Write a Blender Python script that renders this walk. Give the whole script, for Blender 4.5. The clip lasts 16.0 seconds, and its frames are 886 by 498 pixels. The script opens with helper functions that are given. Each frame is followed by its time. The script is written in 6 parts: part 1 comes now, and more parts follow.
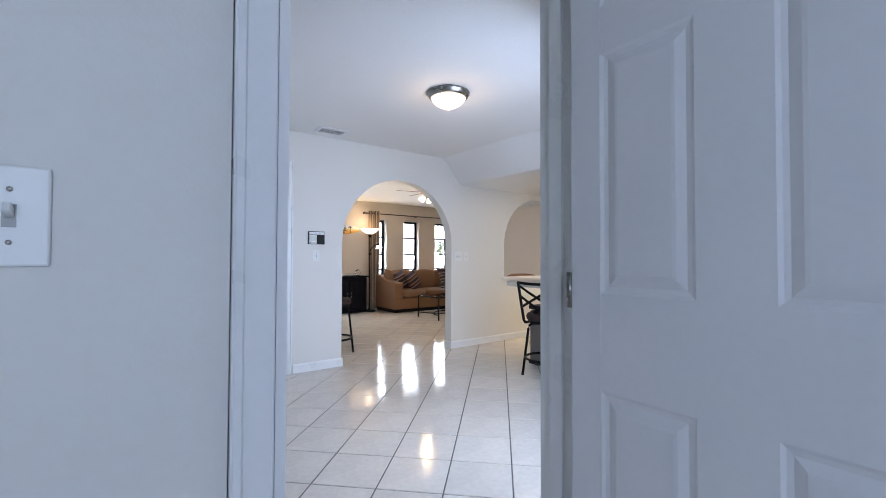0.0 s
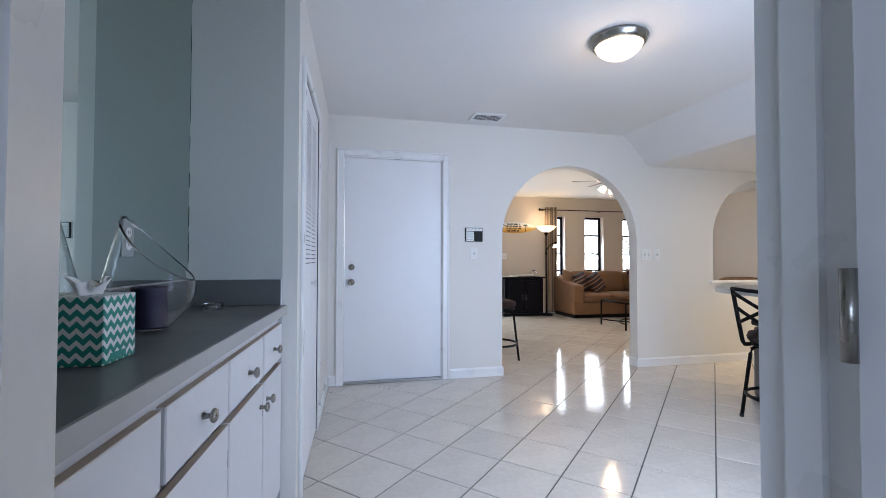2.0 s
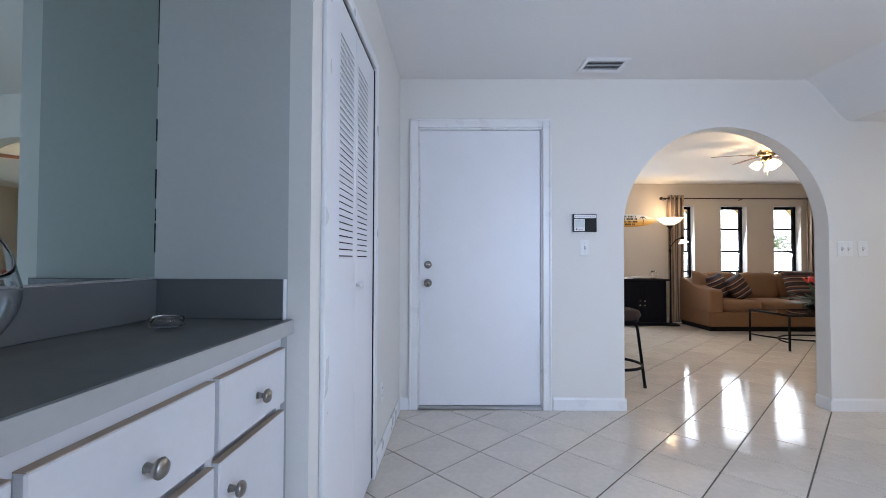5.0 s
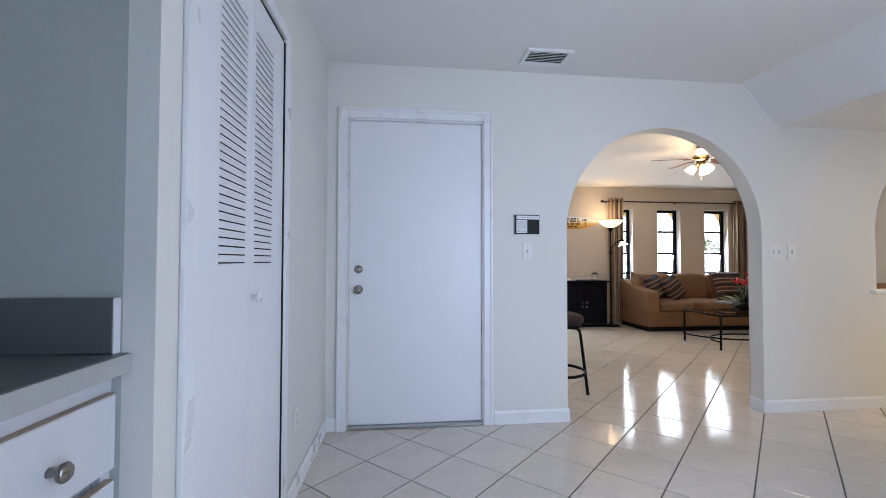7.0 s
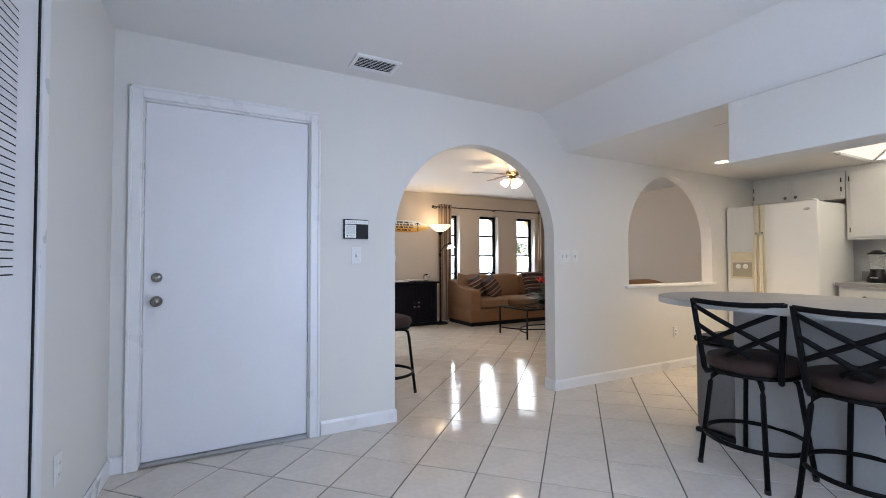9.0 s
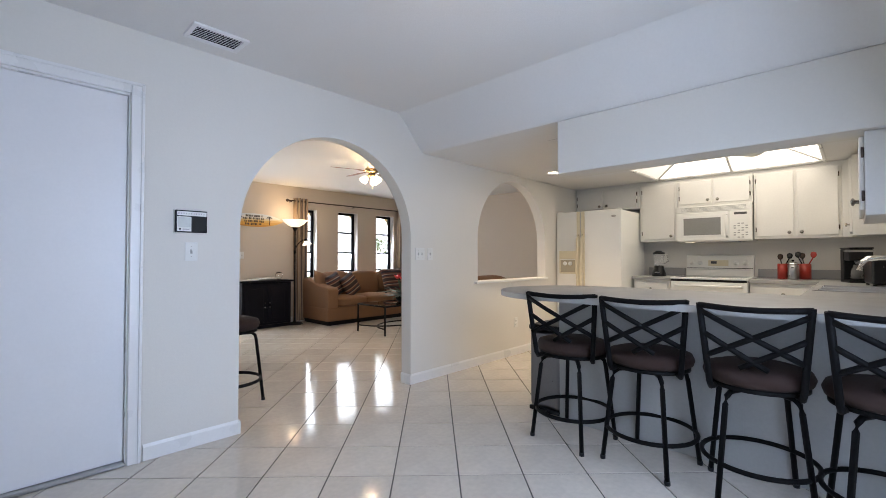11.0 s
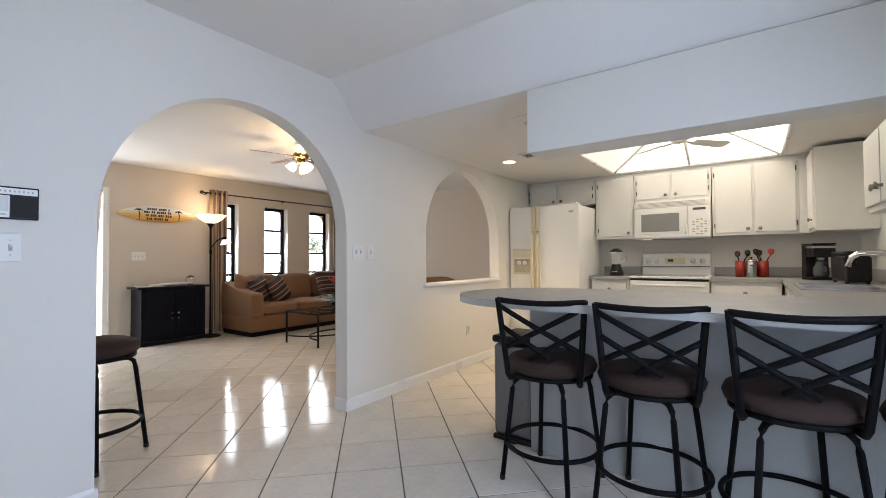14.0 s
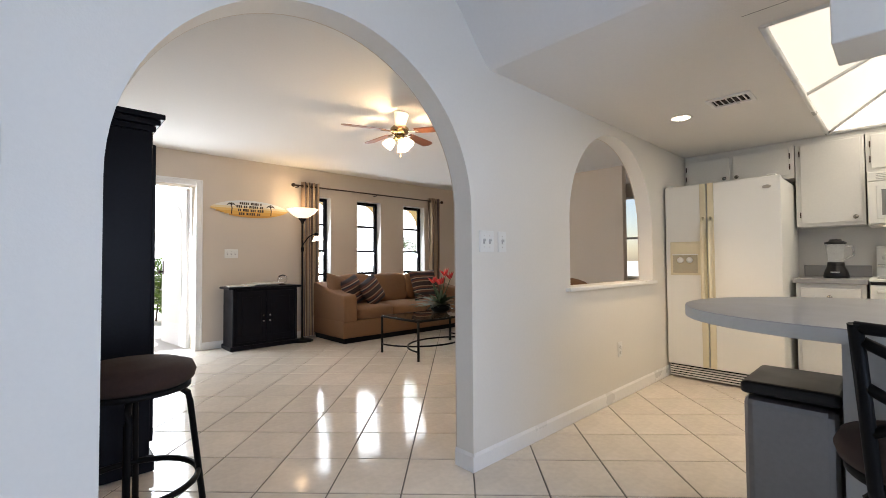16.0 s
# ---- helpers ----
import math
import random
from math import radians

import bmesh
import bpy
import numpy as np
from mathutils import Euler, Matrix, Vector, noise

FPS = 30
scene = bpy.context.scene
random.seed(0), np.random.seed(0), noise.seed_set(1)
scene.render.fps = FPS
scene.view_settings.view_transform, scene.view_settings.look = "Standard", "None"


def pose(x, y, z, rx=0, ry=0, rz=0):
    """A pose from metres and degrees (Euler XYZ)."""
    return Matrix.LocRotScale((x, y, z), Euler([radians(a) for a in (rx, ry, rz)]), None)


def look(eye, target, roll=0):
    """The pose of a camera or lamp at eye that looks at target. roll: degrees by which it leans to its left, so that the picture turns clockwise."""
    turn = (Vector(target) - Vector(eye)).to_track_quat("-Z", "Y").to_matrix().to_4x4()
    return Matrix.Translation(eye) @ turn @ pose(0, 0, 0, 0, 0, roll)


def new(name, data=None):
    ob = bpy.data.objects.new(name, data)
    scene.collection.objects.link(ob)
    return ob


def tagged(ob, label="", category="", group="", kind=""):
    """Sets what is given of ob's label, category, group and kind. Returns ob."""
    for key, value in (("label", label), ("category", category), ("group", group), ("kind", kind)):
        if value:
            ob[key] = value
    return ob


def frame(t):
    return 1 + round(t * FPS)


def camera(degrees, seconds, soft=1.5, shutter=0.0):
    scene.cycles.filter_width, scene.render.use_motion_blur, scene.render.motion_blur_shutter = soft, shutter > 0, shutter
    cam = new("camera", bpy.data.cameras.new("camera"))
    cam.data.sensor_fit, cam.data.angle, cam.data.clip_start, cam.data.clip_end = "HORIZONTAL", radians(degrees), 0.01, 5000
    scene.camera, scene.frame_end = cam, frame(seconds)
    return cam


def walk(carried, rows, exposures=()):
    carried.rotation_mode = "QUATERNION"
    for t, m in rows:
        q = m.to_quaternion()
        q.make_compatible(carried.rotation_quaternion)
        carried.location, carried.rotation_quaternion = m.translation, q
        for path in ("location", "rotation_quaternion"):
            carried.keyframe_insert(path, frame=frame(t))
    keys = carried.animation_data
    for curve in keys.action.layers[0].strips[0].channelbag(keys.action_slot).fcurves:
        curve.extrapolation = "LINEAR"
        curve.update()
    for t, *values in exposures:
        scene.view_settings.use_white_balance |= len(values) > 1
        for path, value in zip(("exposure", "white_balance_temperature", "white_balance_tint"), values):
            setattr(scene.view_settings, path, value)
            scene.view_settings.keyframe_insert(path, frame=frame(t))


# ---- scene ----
cam = camera(91.7, 16.0, soft=0.65)
PATH = [
    (0, (0.126, 0.197, 1.159), (1.343, 1.783, 1.202), 0.2),
    (0.5, (0.304, 0.267, 1.131), (1.372, 1.957, 1.177), -0.1),
    (1, (0.44, 0.353, 1.145), (1.312, 2.152, 1.184), 0.2),
    (1.5, (0.529, 0.479, 1.14), (1.185, 2.368, 1.182), 0.1),
    (2, (0.587, 0.561, 1.132), (1.031, 2.51, 1.178), 0.1),
    (2.5, (0.64, 0.65, 1.131), (0.866, 2.637, 1.177), 0.1),
    (3, (0.66, 0.777, 1.108), (0.73, 2.775, 1.164), -0.2),
    (3.5, (0.7, 0.919, 1.106), (0.693, 2.918, 1.151), 0.2),
    (6, (0.815, 1.579, 1.094), (0.825, 3.578, 1.143), 0.1),
    (6.5, (0.859, 1.622, 1.107), (0.95, 3.619, 1.158), 0.1),
    (7, (0.873, 1.639, 1.117), (1.104, 3.625, 1.169), 0.1),
    (7.5, (0.893, 1.636, 1.136), (1.281, 3.597, 1.185), 0.1),
    (8, (0.917, 1.627, 1.133), (1.474, 3.547, 1.189), -0.0),
    (8.5, (0.934, 1.628, 1.139), (1.68, 3.483, 1.195), -0.1),
    (9, (0.943, 1.626, 1.145), (1.876, 3.394, 1.2), -0.2),
    (9.5, (0.954, 1.612, 1.156), (2.053, 3.282, 1.205), -0.1),
    (10, (0.962, 1.61, 1.155), (2.206, 3.176, 1.206), -0.2),
    (12.3, (0.979, 1.669, 1.136), (2.587, 2.857, 1.182), -0.2),
    (12.5, (1.02, 1.719, 1.137), (2.645, 2.884, 1.187), -0.4),
    (13, (1.092, 1.789, 1.136), (2.722, 2.946, 1.183), -0.5),
    (13.5, (1.26, 1.907, 1.129), (2.892, 3.062, 1.173), -0.4),
    (14, (1.409, 2.071, 1.125), (3.03, 3.241, 1.171), -0.4),
    (14.5, (1.565, 2.298, 1.114), (3.139, 3.532, 1.164), -0.5),
    (15, (1.707, 2.527, 1.096), (3.214, 3.841, 1.147), -0.6),
    (15.5, (1.847, 2.778, 1.1), (3.287, 4.165, 1.146), -0.4),
    (16, (1.96, 3.009, 1.077), (3.326, 4.469, 1.133), -0.4),
]
walk(cam, [(t, look(eye, target, roll)) for t, eye, target, roll in PATH], exposures=[(0.0, 0.33, 6450, 14), (3.5, 0.27, 6450, 14), (9.0, 0.19, 6560, 14), (13.0, 0.22, 6740, 13), (16.0, 0.24, 6780, 13)])

# ---- world, sun and lamps ----
world = bpy.data.worlds.new("sky")
scene.world = world
world.use_nodes = True
wn = world.node_tree.nodes
sky = wn.new("ShaderNodeTexSky")
sky.sky_type, sky.sun_disc = "NISHITA", False
sky.sun_elevation, sky.sun_rotation = radians(55), radians(25)
world.node_tree.links.new(sky.outputs[0], wn["Background"].inputs[0])
wn["Background"].inputs[1].default_value = 0.12


def lamp(name, kind, m, energy, colour, **more):
    data = bpy.data.lights.new(name, kind)
    data.energy, data.color = energy, colour
    for key, value in more.items():
        setattr(data, key, value)
    ob = new(name, data)
    ob.matrix_world = m
    return ob


sun = lamp("sun", "SUN", look((0, 0, 10), (-1.5, -3.2, 5.0)), 5.0, (1.0, 0.95, 0.88), angle=radians(0.5))
SKYBLUE = (0.54, 0.705, 1.0)
WARM = (1.0, 0.72, 0.42)
# cool fill added as daylight from an unseen, assumed sliding door and bedroom window
lamp("slider_daylight", "AREA", look((2.24, 1.140, 1.15), (2.14, 3.2, 0.40)), 45, SKYBLUE, shape="RECTANGLE", size=1.1, size_y=1.9)
lamp("bedroom_daylight", "AREA", look((-0.6, -2.44, 1.4), (0.3, 0, 1.2)), 30, SKYBLUE, shape="RECTANGLE", size=1.6, size_y=1.2)
# daylight entering by the living room's front door and windows
lamp("front_door_daylight", "AREA", look((2.88, 9.10, 1.05), (3.2, 7.0, 0.6)), 42, (0.80, 0.90, 1.0), shape="RECTANGLE", size=0.85, size_y=1.9)
for wx, ww in ((4.99, 0.30), (5.86, 0.38), (6.80, 0.40)):
    lamp("window_daylight", "AREA", look((wx, 9.035, 1.40), (wx - 0.15, 7.0, 0.9)), 9.5, (0.80, 0.90, 1.0), shape="RECTANGLE", size=ww, size_y=1.25)

# ---- materials ----
def material(name, colour, rough=0.5, metal=0.0, grain=0.06, scale=6.0, fine=60.0, bump=0.0, bump_scale=80.0, spec=0.5, island=0.0, coat=0.0):
    """Painted, metal, cloth or plastic surface with variation at two scales and a fine relief."""
    m = bpy.data.materials.new(name)
    m.use_nodes = True
    nt = m.node_tree
    b = nt.nodes["Principled BSDF"]
    b.inputs["Roughness"].default_value = rough
    b.inputs["Metallic"].default_value = metal
    b.inputs["Specular IOR Level"].default_value = spec
    b.inputs["Coat Weight"].default_value = coat
    tc = nt.nodes.new("ShaderNodeTexCoord")
    n1 = nt.nodes.new("ShaderNodeTexNoise")
    n1.inputs["Scale"].default_value = scale
    n1.inputs["Detail"].default_value = 4
    n2 = nt.nodes.new("ShaderNodeTexNoise")
    n2.inputs["Scale"].default_value = fine
    n2.inputs["Detail"].default_value = 3
    for n in (n1, n2):
        nt.links.new(tc.outputs["Object"], n.inputs["Vector"])
    add = nt.nodes.new("ShaderNodeMath")
    add.operation = "ADD"
    nt.links.new(n1.outputs["Fac"], add.inputs[0])
    nt.links.new(n2.outputs["Fac"], add.inputs[1])
    ramp = nt.nodes.new("ShaderNodeMapRange")
    ramp.inputs["From Min"].default_value, ramp.inputs["From Max"].default_value = 0.6, 1.4
    ramp.inputs["To Min"].default_value, ramp.inputs["To Max"].default_value = 1 - grain, 1 + grain
    nt.links.new(add.outputs[0], ramp.inputs["Value"])
    mul = nt.nodes.new("ShaderNodeVectorMath")
    mul.operation = "SCALE"
    mul.inputs[0].default_value = colour
    nt.links.new(ramp.outputs[0], mul.inputs["Scale"])
    last = mul.outputs[0]
    if island:
        info = nt.nodes.new("ShaderNodeObjectInfo")
        r2 = nt.nodes.new("ShaderNodeMapRange")
        r2.inputs["To Min"].default_value, r2.inputs["To Max"].default_value = 1 - island, 1 + island
        nt.links.new(info.outputs["Random"], r2.inputs["Value"])
        m2 = nt.nodes.new("ShaderNodeVectorMath")
        m2.operation = "SCALE"
        nt.links.new(last, m2.inputs[0])
        nt.links.new(r2.outputs[0], m2.inputs["Scale"])
        last = m2.outputs[0]
    nt.links.new(last, b.inputs["Base Color"])
    rr = nt.nodes.new("ShaderNodeMapRange")
    rr.inputs["From Min"].default_value, rr.inputs["From Max"].default_value = 0.3, 0.7
    rr.inputs["To Min"].default_value, rr.inputs["To Max"].default_value = max(rough * 0.85, 0.01), min(rough * 1.15, 1)
    nt.links.new(n1.outputs["Fac"], rr.inputs["Value"])
    nt.links.new(rr.outputs[0], b.inputs["Roughness"])
    if bump:
        n3 = nt.nodes.new("ShaderNodeTexNoise")
        n3.inputs["Scale"].default_value = bump_scale
        n3.inputs["Detail"].default_value = 3
        nt.links.new(tc.outputs["Object"], n3.inputs["Vector"])
        bp = nt.nodes.new("ShaderNodeBump")
        bp.inputs["Strength"].default_value = bump
        bp.inputs["Distance"].default_value = 0.004
        nt.links.new(n3.outputs["Fac"], bp.inputs["Height"])
        nt.links.new(bp.outputs[0], b.inputs["Normal"])
    return m


def glow(name, colour, strength, base=(0.9, 0.9, 0.88)):
    m = bpy.data.materials.new(name)
    m.use_nodes = True
    b = m.node_tree.nodes["Principled BSDF"]
    b.inputs["Base Color"].default_value = (*base, 1)
    b.inputs["Roughness"].default_value = 0.4
    b.inputs["Emission Color"].default_value = (*colour, 1)
    b.inputs["Emission Strength"].default_value = strength
    return m


def glass(name, colour=(1, 1, 1), rough=0.0, ior=1.45):
    m = bpy.data.materials.new(name)
    m.use_nodes = True
    b = m.node_tree.nodes["Principled BSDF"]
    b.inputs["Base Color"].default_value = (*colour, 1)
    b.inputs["Transmission Weight"].default_value = 1
    b.inputs["Roughness"].default_value = rough
    b.inputs["IOR"].default_value = ior
    return m


def striped(name, stops, axis, pitch, rough=0.9, bump=0.15, coord="Object"):
    """Woven cloth with bands of colour along one axis of the object."""
    m = material(name, (1, 1, 1), rough, bump=bump, bump_scale=300, grain=0.1)
    nt = m.node_tree
    b = nt.nodes["Principled BSDF"]
    tc = nt.nodes.new("ShaderNodeTexCoord")
    sep = nt.nodes.new("ShaderNodeSeparateXYZ")
    nt.links.new(tc.outputs[coord], sep.inputs[0])
    mod = nt.nodes.new("ShaderNodeMath")
    mod.operation = "PINGPONG"
    mod.inputs[1].default_value = pitch
    nt.links.new(sep.outputs[axis], mod.inputs[0])
    div = nt.nodes.new("ShaderNodeMath")
    div.operation = "DIVIDE"
    div.inputs[1].default_value = pitch
    nt.links.new(mod.outputs[0], div.inputs[0])
    cr = nt.nodes.new("ShaderNodeValToRGB")
    cr.color_ramp.interpolation = "CONSTANT"
    el = cr.color_ramp.elements
    el[0].position, el[0].color = stops[0][0], (*stops[0][1], 1)
    el[1].position, el[1].color = stops[1][0], (*stops[1][1], 1)
    for p, c in stops[2:]:
        e = el.new(p)
        e.color = (*c, 1)
    nt.links.new(div.outputs[0], cr.inputs[0])
    nt.links.new(cr.outputs[0], b.inputs["Base Color"])
    return m


WALL = material("wall_paint", (0.74, 0.72, 0.67), 0.6, grain=0.02, scale=1.5, bump=0.12, bump_scale=160)
# wall colour darkened to paint in the alcove's shade
SHADED_ALCOVE = material("shaded_alcove_paint", (0.47, 0.485, 0.455), 0.6, grain=0.03, scale=1.5, bump=0.12, bump_scale=160)
WALL_LR = material("living_wall_paint", (0.62, 0.55, 0.47), 0.65, grain=0.02, scale=1.5, bump=0.12, bump_scale=160)
CEIL = material("ceiling_paint", (0.78, 0.77, 0.75), 0.85, grain=0.02, scale=1.2, bump=0.3, bump_scale=120)
TRIM = material("trim_paint", (0.80, 0.80, 0.79), 0.3, grain=0.02, bump=0.04)
DOORPAINT = material("door_paint", (0.79, 0.79, 0.80), 0.35, grain=0.02, bump=0.05)
CABPAINT = material("cabinet_paint", (0.77, 0.76, 0.72), 0.4, grain=0.03, bump=0.05)
# darker grey laminate, lowered further to paint in the low light over it
SHADED_LAMINATE = material("shaded_laminate", (0.115, 0.120, 0.118), 0.35, grain=0.05, fine=140)
# white cabinet paint greyed to stand for the dim light on the vanity
SHADED_VANITY = material("shaded_vanity_paint", (0.64, 0.64, 0.645), 0.4, grain=0.03, bump=0.05)
LAMINATE = material("grey_laminate", (0.34, 0.335, 0.33), 0.35, grain=0.05, fine=140)
PANELGREY = material("grey_panel", (0.40, 0.40, 0.385), 0.5, grain=0.05)
GROUT = material("dark_grout", (0.11, 0.10, 0.09), 0.8, grain=0.2)
BLACKMETAL = material("black_metal", (0.006, 0.0058, 0.006), 0.5, metal=0.0, spec=0.08, grain=0.2, bump=0.1)
BROWNSUEDE = material("brown_suede", (0.030, 0.014, 0.010), 0.95, grain=0.2, bump=0.3, bump_scale=250)
BLACKWOOD = material("black_wood", (0.005, 0.005, 0.008), 0.36, grain=0.3, bump=0.05, spec=0.10)
DARKNICKEL = material("dull_nickel", (0.30, 0.285, 0.26), 0.28, metal=1.0)
NICKEL = material("brushed_nickel", (0.55, 0.52, 0.48), 0.3, metal=1.0)
BRONZE = material("dark_bronze", (0.07, 0.05, 0.04), 0.35, metal=0.9)
CHROME = material("chrome", (0.8, 0.8, 0.8), 0.08, metal=1.0, grain=0.01)
STEEL = material("stainless_steel", (0.45, 0.45, 0.46), 0.3, metal=1.0)
# near-black that paints the shade in gaps and holes; also wick, mirror edge
DARKGAP = material("dark_gap", (0.01, 0.01, 0.01), 0.9)
BLACKPLASTIC = material("black_plastic", (0.008, 0.008, 0.009), 0.35, spec=0.3)
WHITEPLASTIC = material("white_plastic", (0.78, 0.78, 0.75), 0.35, grain=0.01)
CREAM = material("cream_plastic", (0.70, 0.64, 0.47), 0.4, grain=0.02)
APPLIANCE = material("white_enamel", (0.80, 0.80, 0.76), 0.42, grain=0.01, coat=0.0)
DARKGLASS = material("dark_glass", (0.10, 0.10, 0.10), 0.08, grain=0.02)
TANSUEDE = material("tan_suede", (0.20, 0.105, 0.054), 0.9, grain=0.16, scale=4, bump=0.25, bump_scale=220)
TILE = material("cream_tile", (0.64, 0.585, 0.515), 0.085, grain=0.10, scale=5.0, fine=30, bump=0.16, bump_scale=17, island=0.05)
GLASS = glass("clear_glass")
THIN = material("thin_clear_glass", (0.85, 0.88, 0.88), 0.03, grain=0.0)
THIN.node_tree.nodes["Principled BSDF"].inputs["Alpha"].default_value = 0.22
MIRROR = material("mirror_silver", (0.50, 0.575, 0.545), 0.01, metal=1.0, grain=0.0)
STUCCO = material("yellow_stucco", (0.62, 0.46, 0.22), 0.9, bump=0.4, bump_scale=60)
CONCRETE = material("porch_concrete", (0.74, 0.72, 0.68), 0.8, bump=0.2)
LEAF = material("leaf_green", (0.13, 0.23, 0.03), 0.5, grain=0.4)


# ---- building blocks ----
def box_bm(bm, x0, x1, y0, y1, z0, z1, bevel=0.0, seg=1):
    """A box added to bm, with rounded edges if asked."""
    r = bmesh.ops.create_cube(bm, size=1.0)
    for v in r["verts"]:
        v.co = Vector(((x0 + x1) / 2 + v.co.x * (x1 - x0), (y0 + y1) / 2 + v.co.y * (y1 - y0), (z0 + z1) / 2 + v.co.z * (z1 - z0)))
    if bevel:
        es = list({e for v in r["verts"] for e in v.link_edges})
        bmesh.ops.bevel(bm, geom=es, offset=bevel, segments=seg, affect="EDGES", profile=0.5)
    return bm


def box(x0, x1, y0, y1, z0, z1, bevel=0.0, seg=1):
    return box_bm(bmesh.new(), x0, x1, y0, y1, z0, z1, bevel, seg)


def lathe(profile, steps=32, cx=0.0, cy=0.0, cap=True):
    """A turned body from (radius, z) pairs, bottom to top."""
    bm = bmesh.new()
    rings = []
    for r, z in profile:
        r = max(r, 0.0004)
        rings.append([bm.verts.new((cx + r * math.cos(2 * math.pi * i / steps), cy + r * math.sin(2 * math.pi * i / steps), z)) for i in range(steps)])
    for a, b in zip(rings, rings[1:]):
        for i in range(steps):
            f = bm.faces.new((a[i], a[(i + 1) % steps], b[(i + 1) % steps], b[i]))
            f.smooth = True
    if cap:
        bm.faces.new(list(reversed(rings[0])))
        bm.faces.new(rings[-1])
    return bm


def tube(points, radius, steps=10, bm=None, closed=False, flat=1.0):
    """A round bar that runs through the points."""
    bm = bm or bmesh.new()
    pts = [Vector(p) for p in points]
    rings = []
    n = len(pts)
    for i, p in enumerate(pts):
        a = pts[i - 1] if (i or closed) else p
        b = pts[(i + 1) % n] if (i < n - 1 or closed) else p
        d = (b - a).normalized()
        up = Vector((0, 0, 1)) if abs(d.z) < 0.95 else Vector((1, 0, 0))
        s = d.cross(up).normalized()
        u = s.cross(d)
        rings.append([bm.verts.new(p + (s * math.cos(2 * math.pi * k / steps) + u * flat * math.sin(2 * math.pi * k / steps)) * radius) for k in range(steps)])
    pairs = list(zip(rings, rings[1:])) + ([(rings[-1], rings[0])] if closed else [])
    for a, b in pairs:
        for k in range(steps):
            bm.faces.new((a[k], a[(k + 1) % steps], b[(k + 1) % steps], b[k])).smooth = True
    if not closed:
        bm.faces.new(list(reversed(rings[0])))
        bm.faces.new(rings[-1])
    return bm


def prism(outline, depth, axis="y"):
    """A flat outline (pairs of numbers) pushed through a thickness along an axis, starting at 0."""
    bm = bmesh.new()

    def at(a, b, d):
        return {"y": (a, d, b), "x": (d, a, b), "z": (a, b, d)}[axis]
    lo = [bm.verts.new(at(a, b, 0)) for a, b in outline]
    hi = [bm.verts.new(at(a, b, depth)) for a, b in outline]
    bm.faces.new(lo)
    bm.faces.new(list(reversed(hi)))
    n = len(lo)
    for i in range(n):
        bm.faces.new((lo[i], hi[i], hi[(i + 1) % n], lo[(i + 1) % n]))
    bmesh.ops.recalc_face_normals(bm, faces=bm.faces[:])
    return bm


def moved(bm, m):
    bmesh.ops.transform(bm, matrix=m, verts=bm.verts[:])
    return bm


def mesh_of(name, bm, mat):
    bmesh.ops.recalc_face_normals(bm, faces=bm.faces[:])
    me = bpy.data.meshes.new(name)
    bm.to_mesh(me)
    bm.free()
    me.materials.append(mat)
    return me


def part(name, bm, mat, parent, label=""):
    """One mesh under a thing or under a part."""
    ob = new(name, mesh_of(name, bm, mat))
    ob.parent = parent
    return tagged(ob, label)


def thing(name, label, category, group="", kind="", at=None):
    ob = new(name)
    if at is not None:
        ob.matrix_world = at
    return tagged(ob, label, category, group, kind)


def solid(name, bm, mat, label, category, group="", kind=""):
    return tagged(new(name, mesh_of(name, bm, mat)), label, category, group, kind)


def wall_mesh(length, height, thick, holes):
    """A wall along +x from 0, thickness along +y, with holes: (x0, x1, z0, z1, arched)."""
    cuts = sorted(holes)
    bm = bmesh.new()
    x = 0.0
    for x0, x1, z0, z1, arched in cuts:
        if x0 > x:
            box_bm(bm, x, x0, 0, thick, 0, height)
        if z0 > 0:
            box_bm(bm, x0, x1, 0, thick, 0, z0)
        if not arched:
            if z1 < height:
                box_bm(bm, x0, x1, 0, thick, z1, height)
        else:
            r, c = (x1 - x0) / 2, (x0 + x1) / 2
            n = 48
            spring = z1 - r
            arc = [(c - r * math.cos(math.pi * i / n), spring + r * math.sin(math.pi * i / n)) for i in range(n + 1)]
            for (a0, b0), (a1, b1) in zip(arc, arc[1:]):
                vs = [bm.verts.new((a, d, b)) for d in (0, thick) for a, b in ((a0, b0), (a1, b1), (a1, height), (a0, height))]
                for f in ((0, 1, 2, 3), (7, 6, 5, 4), (1, 0, 4, 5), (3, 2, 6, 7)):
                    bm.faces.new([vs[k] for k in f])
        x = x1
    if x < length:
        box_bm(bm, x, length, 0, thick, 0, height)
    bmesh.ops.remove_doubles(bm, verts=bm.verts[:], dist=0.0002)
    return bm


def wall(name, mat, a, b, height, thick, holes=(), label="painted plaster wall", z=0.0):
    """A wall from a to b; its thickness lies to the left of that way."""
    d = Vector((b[0] - a[0], b[1] - a[1], 0))
    bm = wall_mesh(d.length, height, thick, holes)
    moved(bm, pose(a[0], a[1], z, 0, 0, math.degrees(math.atan2(d.y, d.x))))
    return solid(name, bm, mat, label, "wall", kind="structure")


# ---- the shell ----
W = 4.535            # face of the wall with door and arch
T = 0.12
H = 2.435
KH = 2.125           # lowered kitchen ceiling
LY = 8.93            # face of the living room's window wall
KX = 7.15            # kitchen's far wall
RY = 1.22            # kitchen's sink wall

